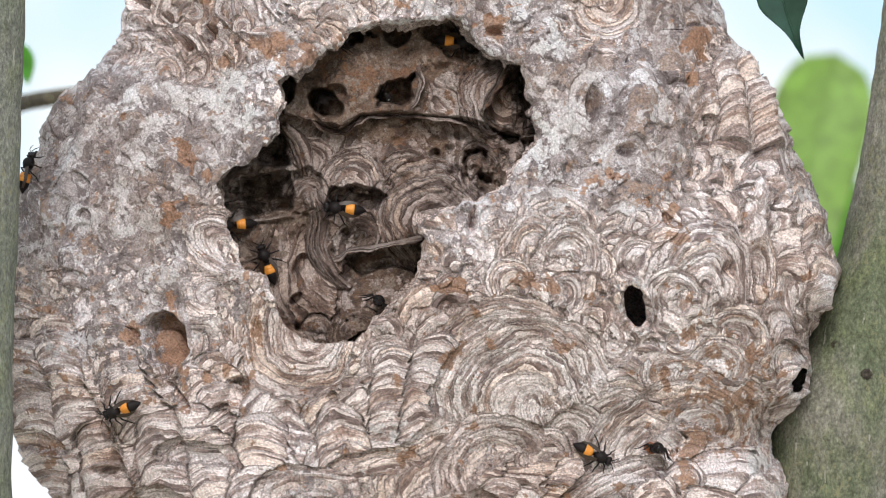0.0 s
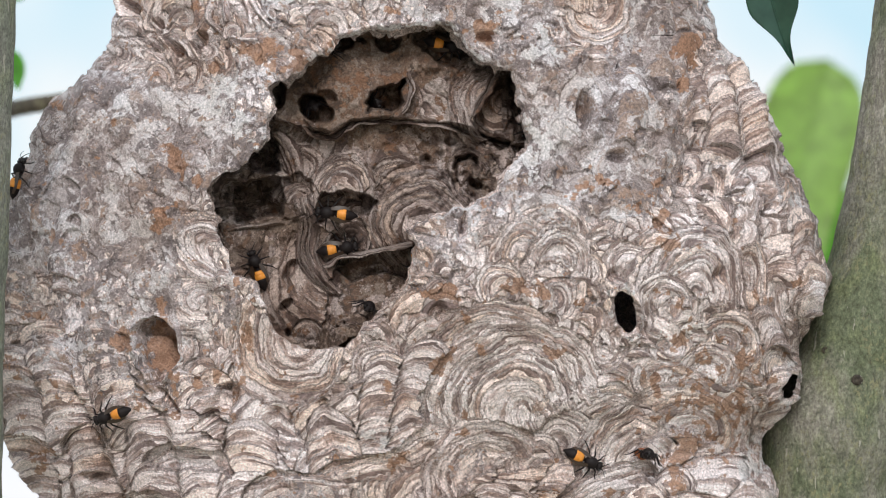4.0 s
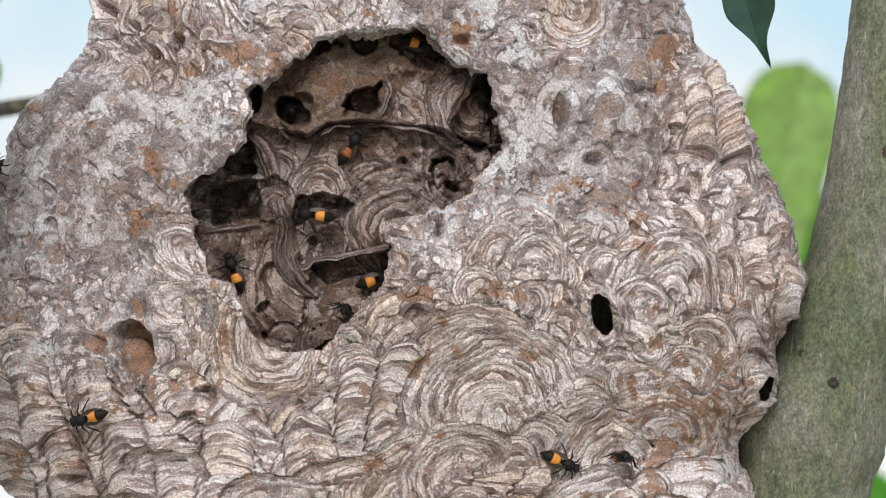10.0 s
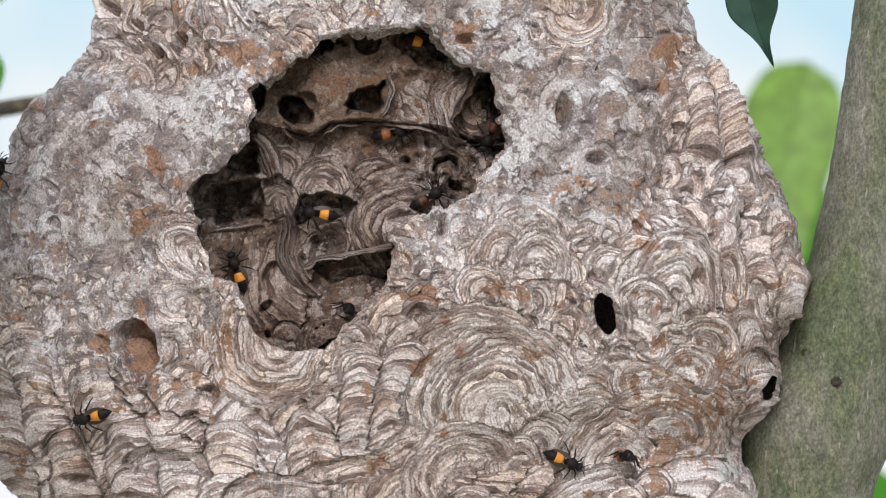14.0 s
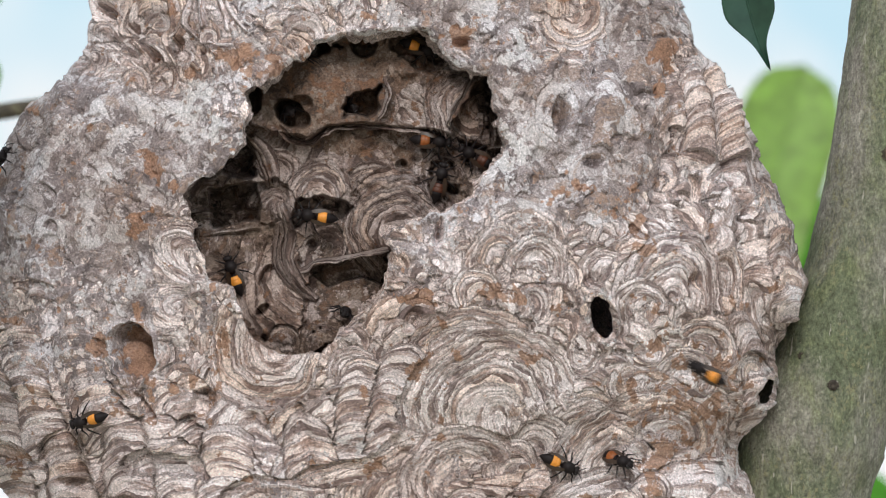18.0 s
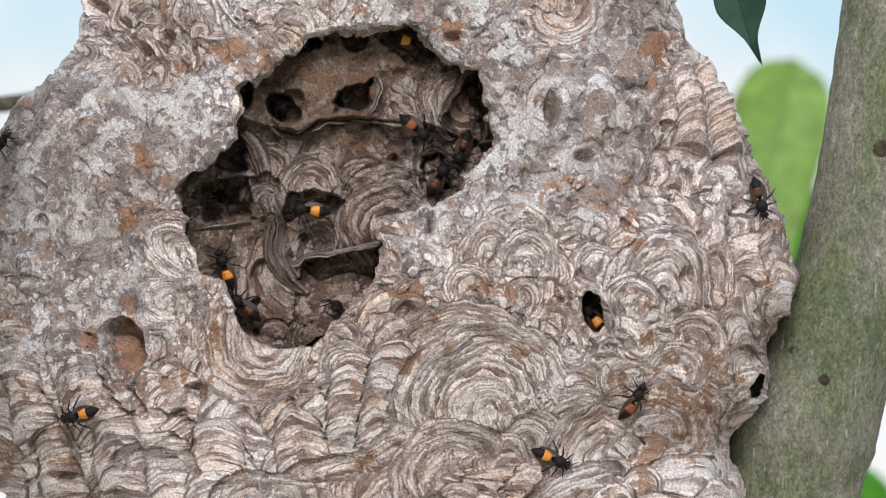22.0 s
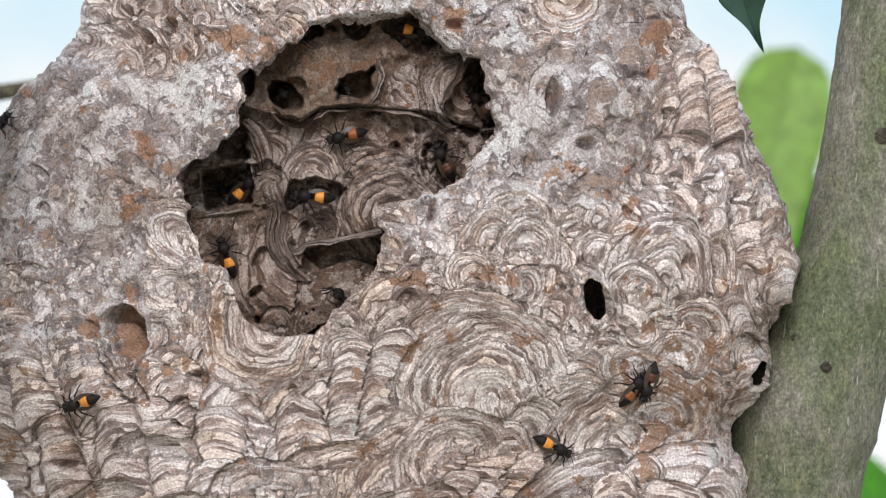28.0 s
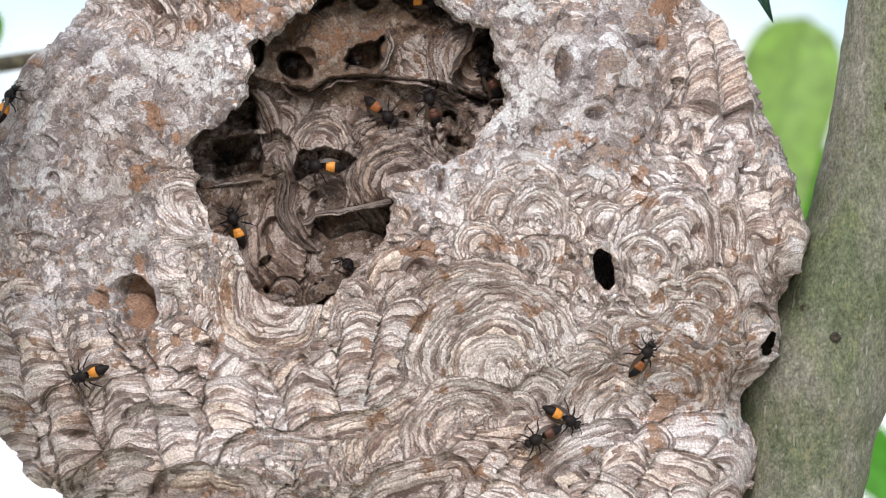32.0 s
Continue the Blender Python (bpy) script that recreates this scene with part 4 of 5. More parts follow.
    P = P0 + N0 * (h * 0.001)[..., None]
    N = grid_normals(P)
    FACES["shell"] = (b, A, P[..., 1])
    if N[len(b) // 2, len(th) // 2, 1] > 0:
        N = -N
    band = np.stack([sh.arc, sh.ang, sh.rnd], -1)
    field = openings_field(A, B)
    env = new("envelope")
    env.parent = nest
    cut_pieces(P, N, field, sh.piece, band, shell_patina(A, B), "paper_scallop", env, PAPER, 0.006, np.array([0, 1.0, 0]), 150)
    # the far side, never faced
    th2 = np.radians(np.linspace(90, 270, 60))
    A2 = mid[::6] + 0.955 * w[::6] * np.sin(th2)[None, :]
    B2 = np.repeat(b[::6, None], len(th2), 1)
    Y2 = -np.where(np.cos(th2)[None, :] < 0, 0.85 * w[::6] * UNIT, 0.48 * w[::6] * UNIT) * np.cos(th2)[None, :]
    P2 = plan_points(A2, B2, Y2)
    N2 = grid_normals(P2)
    P2 = P2 + (lattice(A2 + 700, B2, 60, 9) - 0.5)[..., None] * 0.004 * np.array([1, 1, 0])
    band2 = np.stack([B2 * 1.0, A2, lattice(A2, B2, 50, 4)], -1)
    pat2 = np.stack([0.4 + 0 * A2, 0 * A2, 0 * A2], -1)
    i2 = np.arange(A2.size).reshape(A2.shape)
    q2 = np.stack([i2[:-1, :-1], i2[1:, :-1], i2[1:, 1:], i2[:-1, 1:]], -1).reshape(-1, 4)
    grid_mesh("envelope_back", P2.reshape(-1, 3), None, q2, band2.reshape(-1, 3), pat2.reshape(-1, 3), PAPER, nest)
    return nest


UPPER_PLATE = [(500, 205), (560, 216), (600, 226), (640, 204), (700, 200), (750, 206), (830, 212), (880, 232), (936, 250), (975, 240), (975, 100), (900, 20), (760, -10), (560, 10), (480, 120)]
LOWER_BOWL = [(380, 400), (430, 470), (480, 500), (560, 520), (650, 520), (760, 500), (780, 640), (560, 680), (380, 600)]


def inner_depth(a, b):
    """The inner layers lie behind the torn face: an upper plate, a deep middle and a bowl below."""
    d = nest_depth(a, b) + 0.054
    d = d - 0.020 * soft(outline_field(a, b, UPPER_PLATE) + (lattice(a, b, 22, 45) - 0.5) * 8, 4)
    d = d - 0.010 * soft(outline_field(a, b, LOWER_BOWL), 22)
    d = d - 0.010 * soft(oval_field(a, b, 800, 350, 130, 70, -8), 34)
    return d


# dark ways into the nest: centre, half width, half height, turn, depth in mm
WAYS = ((612, 66, 40, 13, -6, 45), (702, 66, 19, 24, 0, 40), (800, 72, 46, 26, 22, 26), (574, 183, 32, 22, 42, 60), (594, 162, 16, 14, 20, 22),
        (508, 162, 14, 24, 0, 50), (770, 272, 9, 9, 0, 18), (797, 262, 6, 5, 0, 10), (823, 311, 6, 6, 0, 14), (798, 307, 6, 5, 0, 12), (862, 318, 14, 8, 20, 24), (812, 240, 10, 8, 0, 12),
        (612, 412, 8, 7, 0, 14), (530, 470, 9, 18, 30, 20), (524, 528, 6, 12, 48, 22), (527, 580, 5, 7, -30, 18), (540, 380, 5, 4, 0, 10), (524, 380, 6, 4, 0, 10), (700, 452, 12, 8, 0, 10))


# gaps with corners: outline and depth in mm
GAPS = (([(925, 112), (931, 152), (938, 187), (960, 221), (935, 244), (901, 252), (868, 236), (858, 222), (862, 204), (881, 163), (900, 128)], 38),
        ([(660, 173), (671, 150), (692, 142), (733, 136), (728, 158), (723, 176), (709, 185), (668, 185)], 52),
        ([(431, 317), (475, 307), (513, 304), (518, 345), (513, 372), (470, 378), (437, 383)], 54),
        ([(517, 304), (545, 300), (568, 312), (572, 340), (548, 354), (522, 350)], 16),
        ([(492, 222), (507, 242), (512, 292), (468, 300), (446, 278), (468, 250)], 50),
        ([(572, 362), (585, 338), (626, 326), (661, 336), (684, 348), (668, 374), (600, 373), (578, 392)], 46),
        ([(814, 292), (822, 268), (846, 258), (864, 268), (864, 290), (850, 274), (832, 280), (828, 296)], 24),
        ([(604, 456), (648, 440), (720, 430), (744, 424), (752, 470), (735, 492), (700, 470), (668, 474), (640, 486), (618, 474)], 22))


def build_inside(nest):
    rng = np.random.RandomState(23)
    a, b = np.arange(340, 1010, 1.7), np.arange(-4, 660, 1.7)
    A, B = np.meshgrid(a, b)
    sh = Shells(A, B)
    for bb in np.arange(0, 660, 24):
        for aa in np.arange(340, 1010, 52):
            sh.fan(aa + rng.uniform(-26, 26), bb + rng.uniform(-10, 10), rng.uniform(22, 42), rng.uniform(-110, 110), 1.0, rng.uniform(2, 6), 1.0, 0.35, rng.rand(), flat=rng.uniform(0, 0.4))

    def tiers(ca, cb, r, turn, aspect, count, rise=4.0, skirt=0.3, lip=0.9):
        for j in range(count):
            f = 1 - 0.58 * j / count
            sh.fan(ca, cb, r * f, turn + rng.uniform(-5, 5), aspect, rise * f, 0.5 + lip * j, skirt * 0.5, rng.rand(), flat=0.1)

    # the smooth upper plate, then hoods and folds
    sh.fan(690, 230, 190, 0, 1.0, 5, 0.5, 0.3, 0.31, foot=0.4)
    tiers(535, 300, 62, 50, 0.75, 6, 9)
    tiers(905, 175, 104, -92, 0.95, 9, 12, lip=1.3)
    tiers(700, 168, 62, 92, 0.95, 5, 7, lip=1.2)
    tiers(440, 560, 95, 60, 0.9, 7, 6)
    tiers(480, 440, 60, 10, 1.2, 5, 4)
    tiers(420, 400, 70, 80, 0.8, 5, 5)
    # the bowl below: drapes that hang down and round
    for k, r in enumerate((150, 136, 122, 108, 94, 78)):
        sh.fan(612, 470, r, 212, 0.95, 5, 1.0 + 0.8 * k, 0.5, rng.rand(), flat=0.05)
    tiers(630, 590, 52, -20, 1.0, 7, 7)
    tiers(690, 520, 80, -15, 1.3, 3, 3)
    tiers(560, 585, 30, 20, 1.0, 4, 5)
    # hoods over the middle ways
    tiers(712, 326, 62, 30, 0.75, 8, 12, lip=1.1)
    tiers(626, 326, 66, 10, 0.9, 8, 16, lip=1.3)
    tiers(545, 352, 44, 20, 0.9, 5, 8)
    tiers(772, 398, 128, -40, 0.85, 13, 14, lip=1.0)
    tiers(850, 300, 50, -30, 0.8, 5, 7)
    tiers(900, 270, 40, 60, 0.9, 5, 6)
    folds = (([(552, 345), (566, 390), (562, 440), (580, 480), (608, 506)], 18, 12), ([(420, 396), (480, 390), (530, 380), (558, 372)], 8, 7),
             ([(500, 225), (528, 255), (540, 306)], 16, 9), ([(560, 205), (590, 228), (630, 212), (700, 204)], 7, 7))
    for line, r, high in folds:
        for off in (-0.55, 0.0, 0.5):
            sh.ridge([(x + off * r + rng.uniform(-2, 2), y + rng.uniform(-3, 3)) for x, y in line], 0.6 * r, 0.6 * high, rng.rand())
    rugged = 0.25 + 0.75 * soft(oval_field(A, B, 800, 290, 110, 60, -10), 40) + 0.8 * soft(oval_field(A, B, 800, 104, 58, 34, 10), 12)
    h = sh.h + (lattice(A, B, 80, 61) - 0.5) * 12 + (lattice(A, B, 30, 62) - 0.5) * 5 + rugged * ((lattice(A, B, 13, 63) - 0.5) * 7 + (lattice(A, B, 6, 64) - 0.5) * 4)
    deep = np.zeros_like(A)
    jag = (lattice(A, B, 26, 71) - 0.5) * 12 + (lattice(A, B, 8, 72) - 0.5) * 4
    for ca, cb, ra, rb, turn, d in WAYS:
        f = oval_field(A, B, ca, cb, ra, rb, turn) + jag * min(1, ra / 20)
        deep = np.maximum(deep, 0.52 * d * soft(f, 2.0))
    for pts, d in GAPS:
        f = outline_field(A, B, pts) + (lattice(A, B, 24, 73) - 0.5) * 13 + (lattice(A, B, 8, 74) - 0.5) * 4
        deep = np.maximum(deep, 0.58 * d * soft(f, 2.0) * (0.7 + 0.6 * lattice(A, B, 30, 75)))
    Y = inner_depth(A, B) - h * 0.001 + deep * 0.001
    P = plan_points(A, B, Y)
    N = grid_normals(P)
    FACES["inner"] = (b, A, Y)
    if N[len(b) // 2, len(a) // 2, 1] > 0:
        N = -N
    wear = 0.52 + (lattice(A, B, 60, 81) - 0.5) * 0.6
    for ca, cb, ra, rb, turn in ((740, 370, 110, 70, -20), (626, 300, 62, 50, 0), (712, 300, 50, 44, 0), (850, 175, 90, 70, 0), (500, 560, 80, 90, 0), (545, 290, 40, 60, 0), (580, 430, 36, 70, 0)):
        wear = wear - 0.45 * soft(oval_field(A, B, ca, cb, ra, rb, turn), 20)
    wear = wear + 0.7 * soft(oval_field(A, B, 650, 120, 150, 80), 30)
    patina = np.stack([wear, np.clip((lattice(A, B, 30, 82) - 0.75) * 2, 0, 0.5) + 0.4 * soft(oval_field(A, B, 680, 130, 170, 70), 40), 0 * A], -1)
    band = np.stack([sh.arc, sh.ang, sh.rnd], -1)
    inner = new("inner_envelope")
    inner.parent = nest
    field = outline_field(A, B, TORN)
    cut_pieces(P, N, np.where(field < 84, 1.0, -1.0), sh.piece, band, patina, "inner_fold", inner, PAPER_IN_SHADED, 0.03, np.array([0, 1.0, 0]))
    # older layers of the wall, torn back unevenly behind the face
    torn = torn_field(A, B)
    for n, (back, far) in enumerate(((0.008, 2), (0.017, 6))):
        reach = torn + far * (lattice(A, B, 44, 101 + n) - 0.25) * 2.4 + (lattice(A, B, 13, 103 + n) - 0.5) * 9 + (lattice(A, B, 6, 105 + n) - 0.5) * 4
        ring = np.where(torn > 26, 26 - torn, reach)
        lay = nest_depth(A, B) + back + (lattice(A, B, 30, 107 + n) - 0.5) * 0.006
        Pl = plan_points(A, B, lay)
        Nl = grid_normals(Pl)
        if Nl[len(b) // 2, len(a) // 2, 1] > 0:
            Nl = -Nl
        bandl = np.stack([torn * 1.2 + 0 * A, A + B, lattice(A, B, 90, 109 + n)], -1)
        patl = np.stack([0.3 + 0 * A, 0 * A, 0.2 * lattice(A, B, 40, 111 + n)], -1)
        cut_pieces(Pl, Nl, ring, np.zeros(A.shape, int), bandl, patl, "torn_layer", inner, PAPER_LAYER, 0.002, np.array([0, 1.0, 0]), scrap=160)


def paper_sheet(nest, line, out, curl, key):
    """A thin leaf of paper standing out of the inner folds along a line; out in m, curl in plan units."""
    n, k = 70, 9
    c = curve_through(line, n)
    t = np.gradient(c, axis=0)
    t = t / np.linalg.norm(t, axis=1, keepdims=True)
    side = np.stack([-t[:, 1], t[:, 0]], 1)
    base = np.array([face_depth("inner", a, b, 7, 60) for a, b in c])
    base = np.convolve(np.pad(base, 6, mode="edge"), np.ones(13) / 13, "valid") + 0.003
    ends = np.sin(np.linspace(0.12, math.pi - 0.12, n)) ** 0.5
    reach = out * ends * (0.75 + 0.5 * lattice(c[:, 0], c[:, 1], 12, 15 + int(key * 40)))
    f = np.linspace(0, 1, k)
    wave = (lattice(c[:, 0], c[:, 1], 20, 33 + int(key * 40)) - 0.5) * 10
    curl = 0.45 * curl
    A = c[:, :1] + side[:, :1] * (curl * f ** 2 + wave[:, None] * f)
    B = c[:, 1:] + side[:, 1:] * (curl * f ** 2 + wave[:, None] * f)
    Y = base[:, None] - reach[:, None] * f
    P = plan_points(A, B, Y)
    idx = np.arange(n * k).reshape(n, k)
    q = np.stack([idx[:-1, :-1], idx[1:, :-1], idx[1:, 1:], idx[:-1, 1:]], -1).reshape(-1, 4)
    run = np.concatenate([[0], np.cumsum(np.linalg.norm(np.diff(c, axis=0), axis=1))])
    band = np.stack([f[None, :] * out * 3000 + 0 * A, run[:, None] + 0 * A, key + 0 * A], -1)
    pat = np.stack([0.05 + 0 * A, 0 * A, 0 * A], -1)
    ob = grid_mesh("paper_sheet", P.reshape(-1, 3), None, q, band.reshape(-1, 3), pat.reshape(-1, 3), PAPER_IN_SHADED, nest)
    th = ob.modifiers.new("thickness", "SOLIDIFY")
    th.thickness, th.offset = 0.0008, 0


nest = build_nest()
build_inside(nest)
paper_sheet(nest, [(588, 456), (630, 438), (690, 430), (744, 415)], 0.020, 20, 0.12)
paper_sheet(nest, [(556, 212), (582, 226), (606, 228), (640, 206), (700, 201)], 0.009, 21, 0.23)
paper_sheet(nest, [(700, 201), (760, 206), (820, 213), (860, 226)], 0.008, 20, 0.57)
paper_sheet(nest, [(905, 116), (876, 160), (857, 205), (872, 234), (930, 248)], 0.012, 22, 0.35)
paper_sheet(nest, [(733, 118), (740, 150), (732, 180), (704, 192)], 0.009, -21, 0.44)


# ---- trees, leaves, ground ----
def trunk(name, line, n, seg, material, label):
    """A stem along a line of (a, b, y, radius in plan units)."""
    c = curve_through(line, n)
    th = np.linspace(0, math.tau, seg, endpoint=False)
    pts = np.array([spot(a, b, y) for a, b, y, r in c])
    V = np.zeros((n, seg, 3))
    for i in range(n):
        t = pts[min(i + 1, n - 1)] - pts[max(i - 1, 0)]
        t = t / np.linalg.norm(t)
        side = np.cross(t, (0, 1, 0))
        side = side / np.linalg.norm(side)
        up = np.cross(side, t)
        r = c[i, 3] * UNIT * (1 + 0.05 * (lattice(th * 40 + 300, np.full(seg, c[i, 1] * 0.5), 40, 91) - 0.5) + 0.02 * (lattice(th * 90 + 300, np.full(seg, c[i, 1]), 26, 92) - 0.5))
        V[i] = pts[i] + (np.cos(th) * r)[:, None] * side + (np.sin(th) * r)[:, None] * up
    idx = np.arange(n * seg).reshape(n, seg)
    nx = np.roll(idx, -1, 1)
    q = np.stack([idx[:-1], idx[1:], nx[1:], nx[:-1]], -1).reshape(-1, 4)
    top = new(name)
    tagged(top, label, "tree")
    place(top, Matrix.Identity(4))
    z = np.zeros((n * seg, 3))
    grid_mesh("trunk", V.reshape(-1, 3), None, q, z, z, material, top)
    return top


def limb(name, tree, line, r0, r1, material):
    """A limb or twig along (a, b, y), thinning from r0 to r1 metres."""
    bm = bmesh.new()
    c = curve_through(line, 40)
    tube(bm, [spot(*p) for p in c], [r0 + (r1 - r0) * i / 39 for i in range(40)], 10)
    return part(name, bm, material, tree)


def leaf(tree, a, b, y, length, width, turn, pitch, curl, material, label, fold=0.15, tip=1.6, round_end=False, tail=False):
    """A leaf hung by its stalk at (a, b): length and width in m; turn: degrees clockwise from hanging straight down."""
    m = Matrix.Translation(spot(a, b, y)) @ Matrix.Rotation(radians(turn), 4, "Y") @ Matrix.Rotation(radians(pitch), 4, "X")
    bm = bmesh.new()
    n, k = 24, 8
    rows = []
    for i in range(n + 1):
        f = i / n
        half = width / 2 * (math.sin(math.pi * f ** 0.85) ** 0.8 if 0 < f < 1 else 0) * (1 - 0.25 * f ** tip)
        if round_end:
            half = width / 2 * (1 - (2 * f - 1) ** 4) ** 0.5 * (0.72 + 0.28 * f)
        if tail:
            k0 = min(1, max(0, (f - 0.48) / 0.36))
            half *= 1 - 0.62 * k0 * k0 * (3 - 2 * k0)
        bow = 0.05 * length * math.sin(math.pi * f) if tail else 0.0
        bend = curl * length * f * f
        row = []
        for j in range(-k, k + 1):
            s = j / k
            ripple = 0.02 * width * math.sin(9 * f + 3 * s)
            row.append(bm.verts.new((s * half - bow, -bend - abs(s) * half * fold + ripple * abs(s), -f * length)))
        rows.append(row)
    for r0, r1 in zip(rows, rows[1:]):
        for j in range(2 * k):
            bm.faces.new((r0[j], r1[j], r1[j + 1], r0[j + 1]))
    bmesh.ops.remove_doubles(bm, verts=bm.verts, dist=1e-5)
    geom = bmesh.ops.extrude_face_region(bm, geom=bm.faces[:])
    bmesh.ops.translate(bm, vec=(0, 0.0004, 0), verts=[v for v in geom["geom"] if isinstance(v, bmesh.types.BMVert)])
    bmesh.ops.recalc_face_normals(bm, faces=bm.faces)
    bm.transform(m)
    blade = part("leaf", bm, material, tree, label)
    bm = bmesh.new()
    pts = [(-0.05 * length * math.sin(math.pi * f) if tail else 0, -curl * length * f * f - 0.0004, -f * length) for f in np.linspace(0, 0.97, 14)]
    tube(bm, [(0, 0.004, length * 0.10), (0, 0.001, length * 0.04)] + pts, [width * 0.02] * 4 + [width * 0.02 * (1 - i / 13) + 0.0002 for i in range(12)], 6)
    bm.transform(m)
    part("midrib", bm, material, blade)


def knot(tree, a, b, y, r, material):
    """A healed branch scar: a raised ring with a sunken eye."""
    bm = bmesh.new()
    seg, prof = 20, ((1.5, 0.0), (1.2, 1.0), (0.9, 1.9), (0.6, 1.3), (0.3, 0.4), (0.05, 0.3))
    rings = [[bm.verts.new(spot(a, b, y) + Vector((math.cos(k * math.tau / seg) * r * p * UNIT * (1 + 0.12 * math.sin(3 * k)), -0.45 * h * MM, math.sin(k * math.tau / seg) * r * p * UNIT * 0.9))) for k in range(seg)] for p, h in prof]
    for r0, r1 in zip(rings, rings[1:]):
        for k in range(seg):
            bm.faces.new((r0[k], r0[(k + 1) % seg], r1[(k + 1) % seg], r1[k]))
    bm.faces.new(rings[-1])
    bmesh.ops.recalc_face_normals(bm, faces=bm.faces)
    part("knot", bm, material, tree)


MM = 0.001
tree = trunk("slim_tree", [(1240, 6900, 0.2, 190), (1300, 4200, 0.12, 150), (1395, 1500, 0.05, 116), (1458, 1020, 0.03, 112), (1476, 880, 0.03, 120), (1488, 770, 0.03, 136), (1514, 690, 0.03, 130),
                           (1550, 590, 0.03, 124), (1580, 520, 0.03, 118), (1603, 450, 0.03, 115), (1634, 300, 0.03, 113), (1656, 150, 0.03, 111), (1674, 0, 0.03, 110), (1705, -200, 0.03, 104), (1760, -800, 0.03, 92), (1830, -1800, 0.05, 70)],
             300, 60, BARK, "slim grey-green smooth-barked tree trunk that the nest leans on")
knot(tree, 1534, 662, -0.0135, 7, BARK_SCAR_SHADED)
knot(tree, 1478, 610, -0.006, 5, BARK_SCAR_SHADED)
knot(tree, 1636, 253, -0.0085, 11, BARK_SCAR_SHADED)
limb("limb", tree, [(1762, -820, -0.02), (1500, -1300, 1.5), (1250, -1500, 4.0), (1050, -1400, 6.0)], 0.02, 0.008, BARK_SHADE)
limb("twig", tree, [(1690, -760, 0.1), (1520, -480, 0.0), (1400, -260, -0.02), (1360, -118, -0.02)], 0.005, 0.0012, BARK_SHADE)
limb("twig", tree, [(1060, -1400, 6.0), (1050, -600, 6.0), (1110, 100, 6.0), (1220, 480, 6.0), (1345, 590, 6.0)], 0.006, 0.003, BARK_SHADE)
limb("twig", tree, [(1250, -1500, 4.0), (1640, -700, 5.0), (1680, 0, 5.6), (1610, 330, 6.0)], 0.006, 0.003, BARK_SHADE)
limb("twig", tree, [(1610, 330, 6.0), (1600, 560, 6.0), (1540, 800, 6.0)], 0.003, 0.002, BARK_SHADE)
leaf(tree, 1370, -108, -0.02, 0.073, 0.033, -14, 8, 0.12, LEAF_DARK, "dark green glossy pointed leaf", 0.5, tail=True)
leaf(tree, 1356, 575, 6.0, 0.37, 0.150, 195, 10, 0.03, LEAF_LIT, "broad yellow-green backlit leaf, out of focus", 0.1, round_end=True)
leaf(tree, 1566, 320, 6.3, 0.40, 0.15, 24, 10, 0.05, LEAF_LIGHT, "broad fresh green leaf, out of focus", 0.1, round_end=True)
leaf(tree, 1540, 800, 6.0, 0.19, 0.085, -38, 0, 0.05, LEAF_LIGHT, "fresh green leaf, out of focus", 0.1)
tree = trunk("slim_tree", [(-180, 6900, -0.1, 150), (-90, 2600, -0.17, 110), (-82, 1200, -0.17, 104), (-84, 880, -0.17, 102), (-82, 600, -0.17, 103), (-72, 300, -0.17, 104), (-66, 0, -0.17, 106), (-50, -300, -0.17, 104), (-40, -1500, -0.2, 80)],
             160, 48, BARK_SHADE, "slim grey tree trunk with dull bark close before the nest")
# the knots' dark bark, used here to paint the branch's near side shaded
limb("branch", tree, [(-85, 340, -0.17), (-80, 265, 0.8), (0, 196, 1.6), (130, 168, 1.7), (300, 150, 1.8), (520, 120, 1.9)], 0.009, 0.0045, BARK_SCAR_SHADED)
limb("twig", tree, [(-40, 215, 1.3), (-30, 130, 1.5), (5, 90, 1.7), (36, 76, 1.9)], 0.002, 0.001, BARK_SHADE)
limb("twig", tree, [(-30, 130, 1.5), (-30, 40, 1.8), (20, -30, 2.1), (58, -46, 2.2)], 0.002, 0.001, BARK_SHADE)
leaf(tree, 40, 78, 1.9, 0.034, 0.017, -8, 0, 0.1, LEAF_LIGHT, "small fresh green leaf, out of focus", 0.1)
leaf(tree, 60, -40, 2.2, 0.024, 0.020, 50, 0, 0.1, LEAF_LIGHT, "small fresh green leaf, out of focus", 0.1)

# ground out of view, made pale to bounce light onto the nest's underside
bm = bmesh.new()
bmesh.ops.create_grid(bm, x_segments=40, y_segments=40, size=1500)
ground = part("ground", bm, BOUNCE_GROUND, None)
tagged(ground, "unseen pale brown ground under the trees, bouncing light up", "ground", kind="structure")


# ---- hornets ----
def lathe(bm, prof, seg=18, squash=1.0):
    """A body along x from (x, z, radius) triples."""
    rings = []
    for x, z, r in prof:
        rings.append([bm.verts.new((x, math.cos(k * math.tau / seg) * r, z + math.sin(k * math.tau / seg) * r * squash)) for k in range(seg)])
    for r0, r1 in zip(rings, rings[1:]):
        for k in range(seg):
            bm.faces.new((r0[k], r0[(k + 1) % seg], r1[(k + 1) % seg], r1[k]))
    bm.faces.new(rings[0])
    bm.faces.new(rings[-1][::-1])
    bmesh.ops.recalc_face_normals(bm, faces=bm.faces)


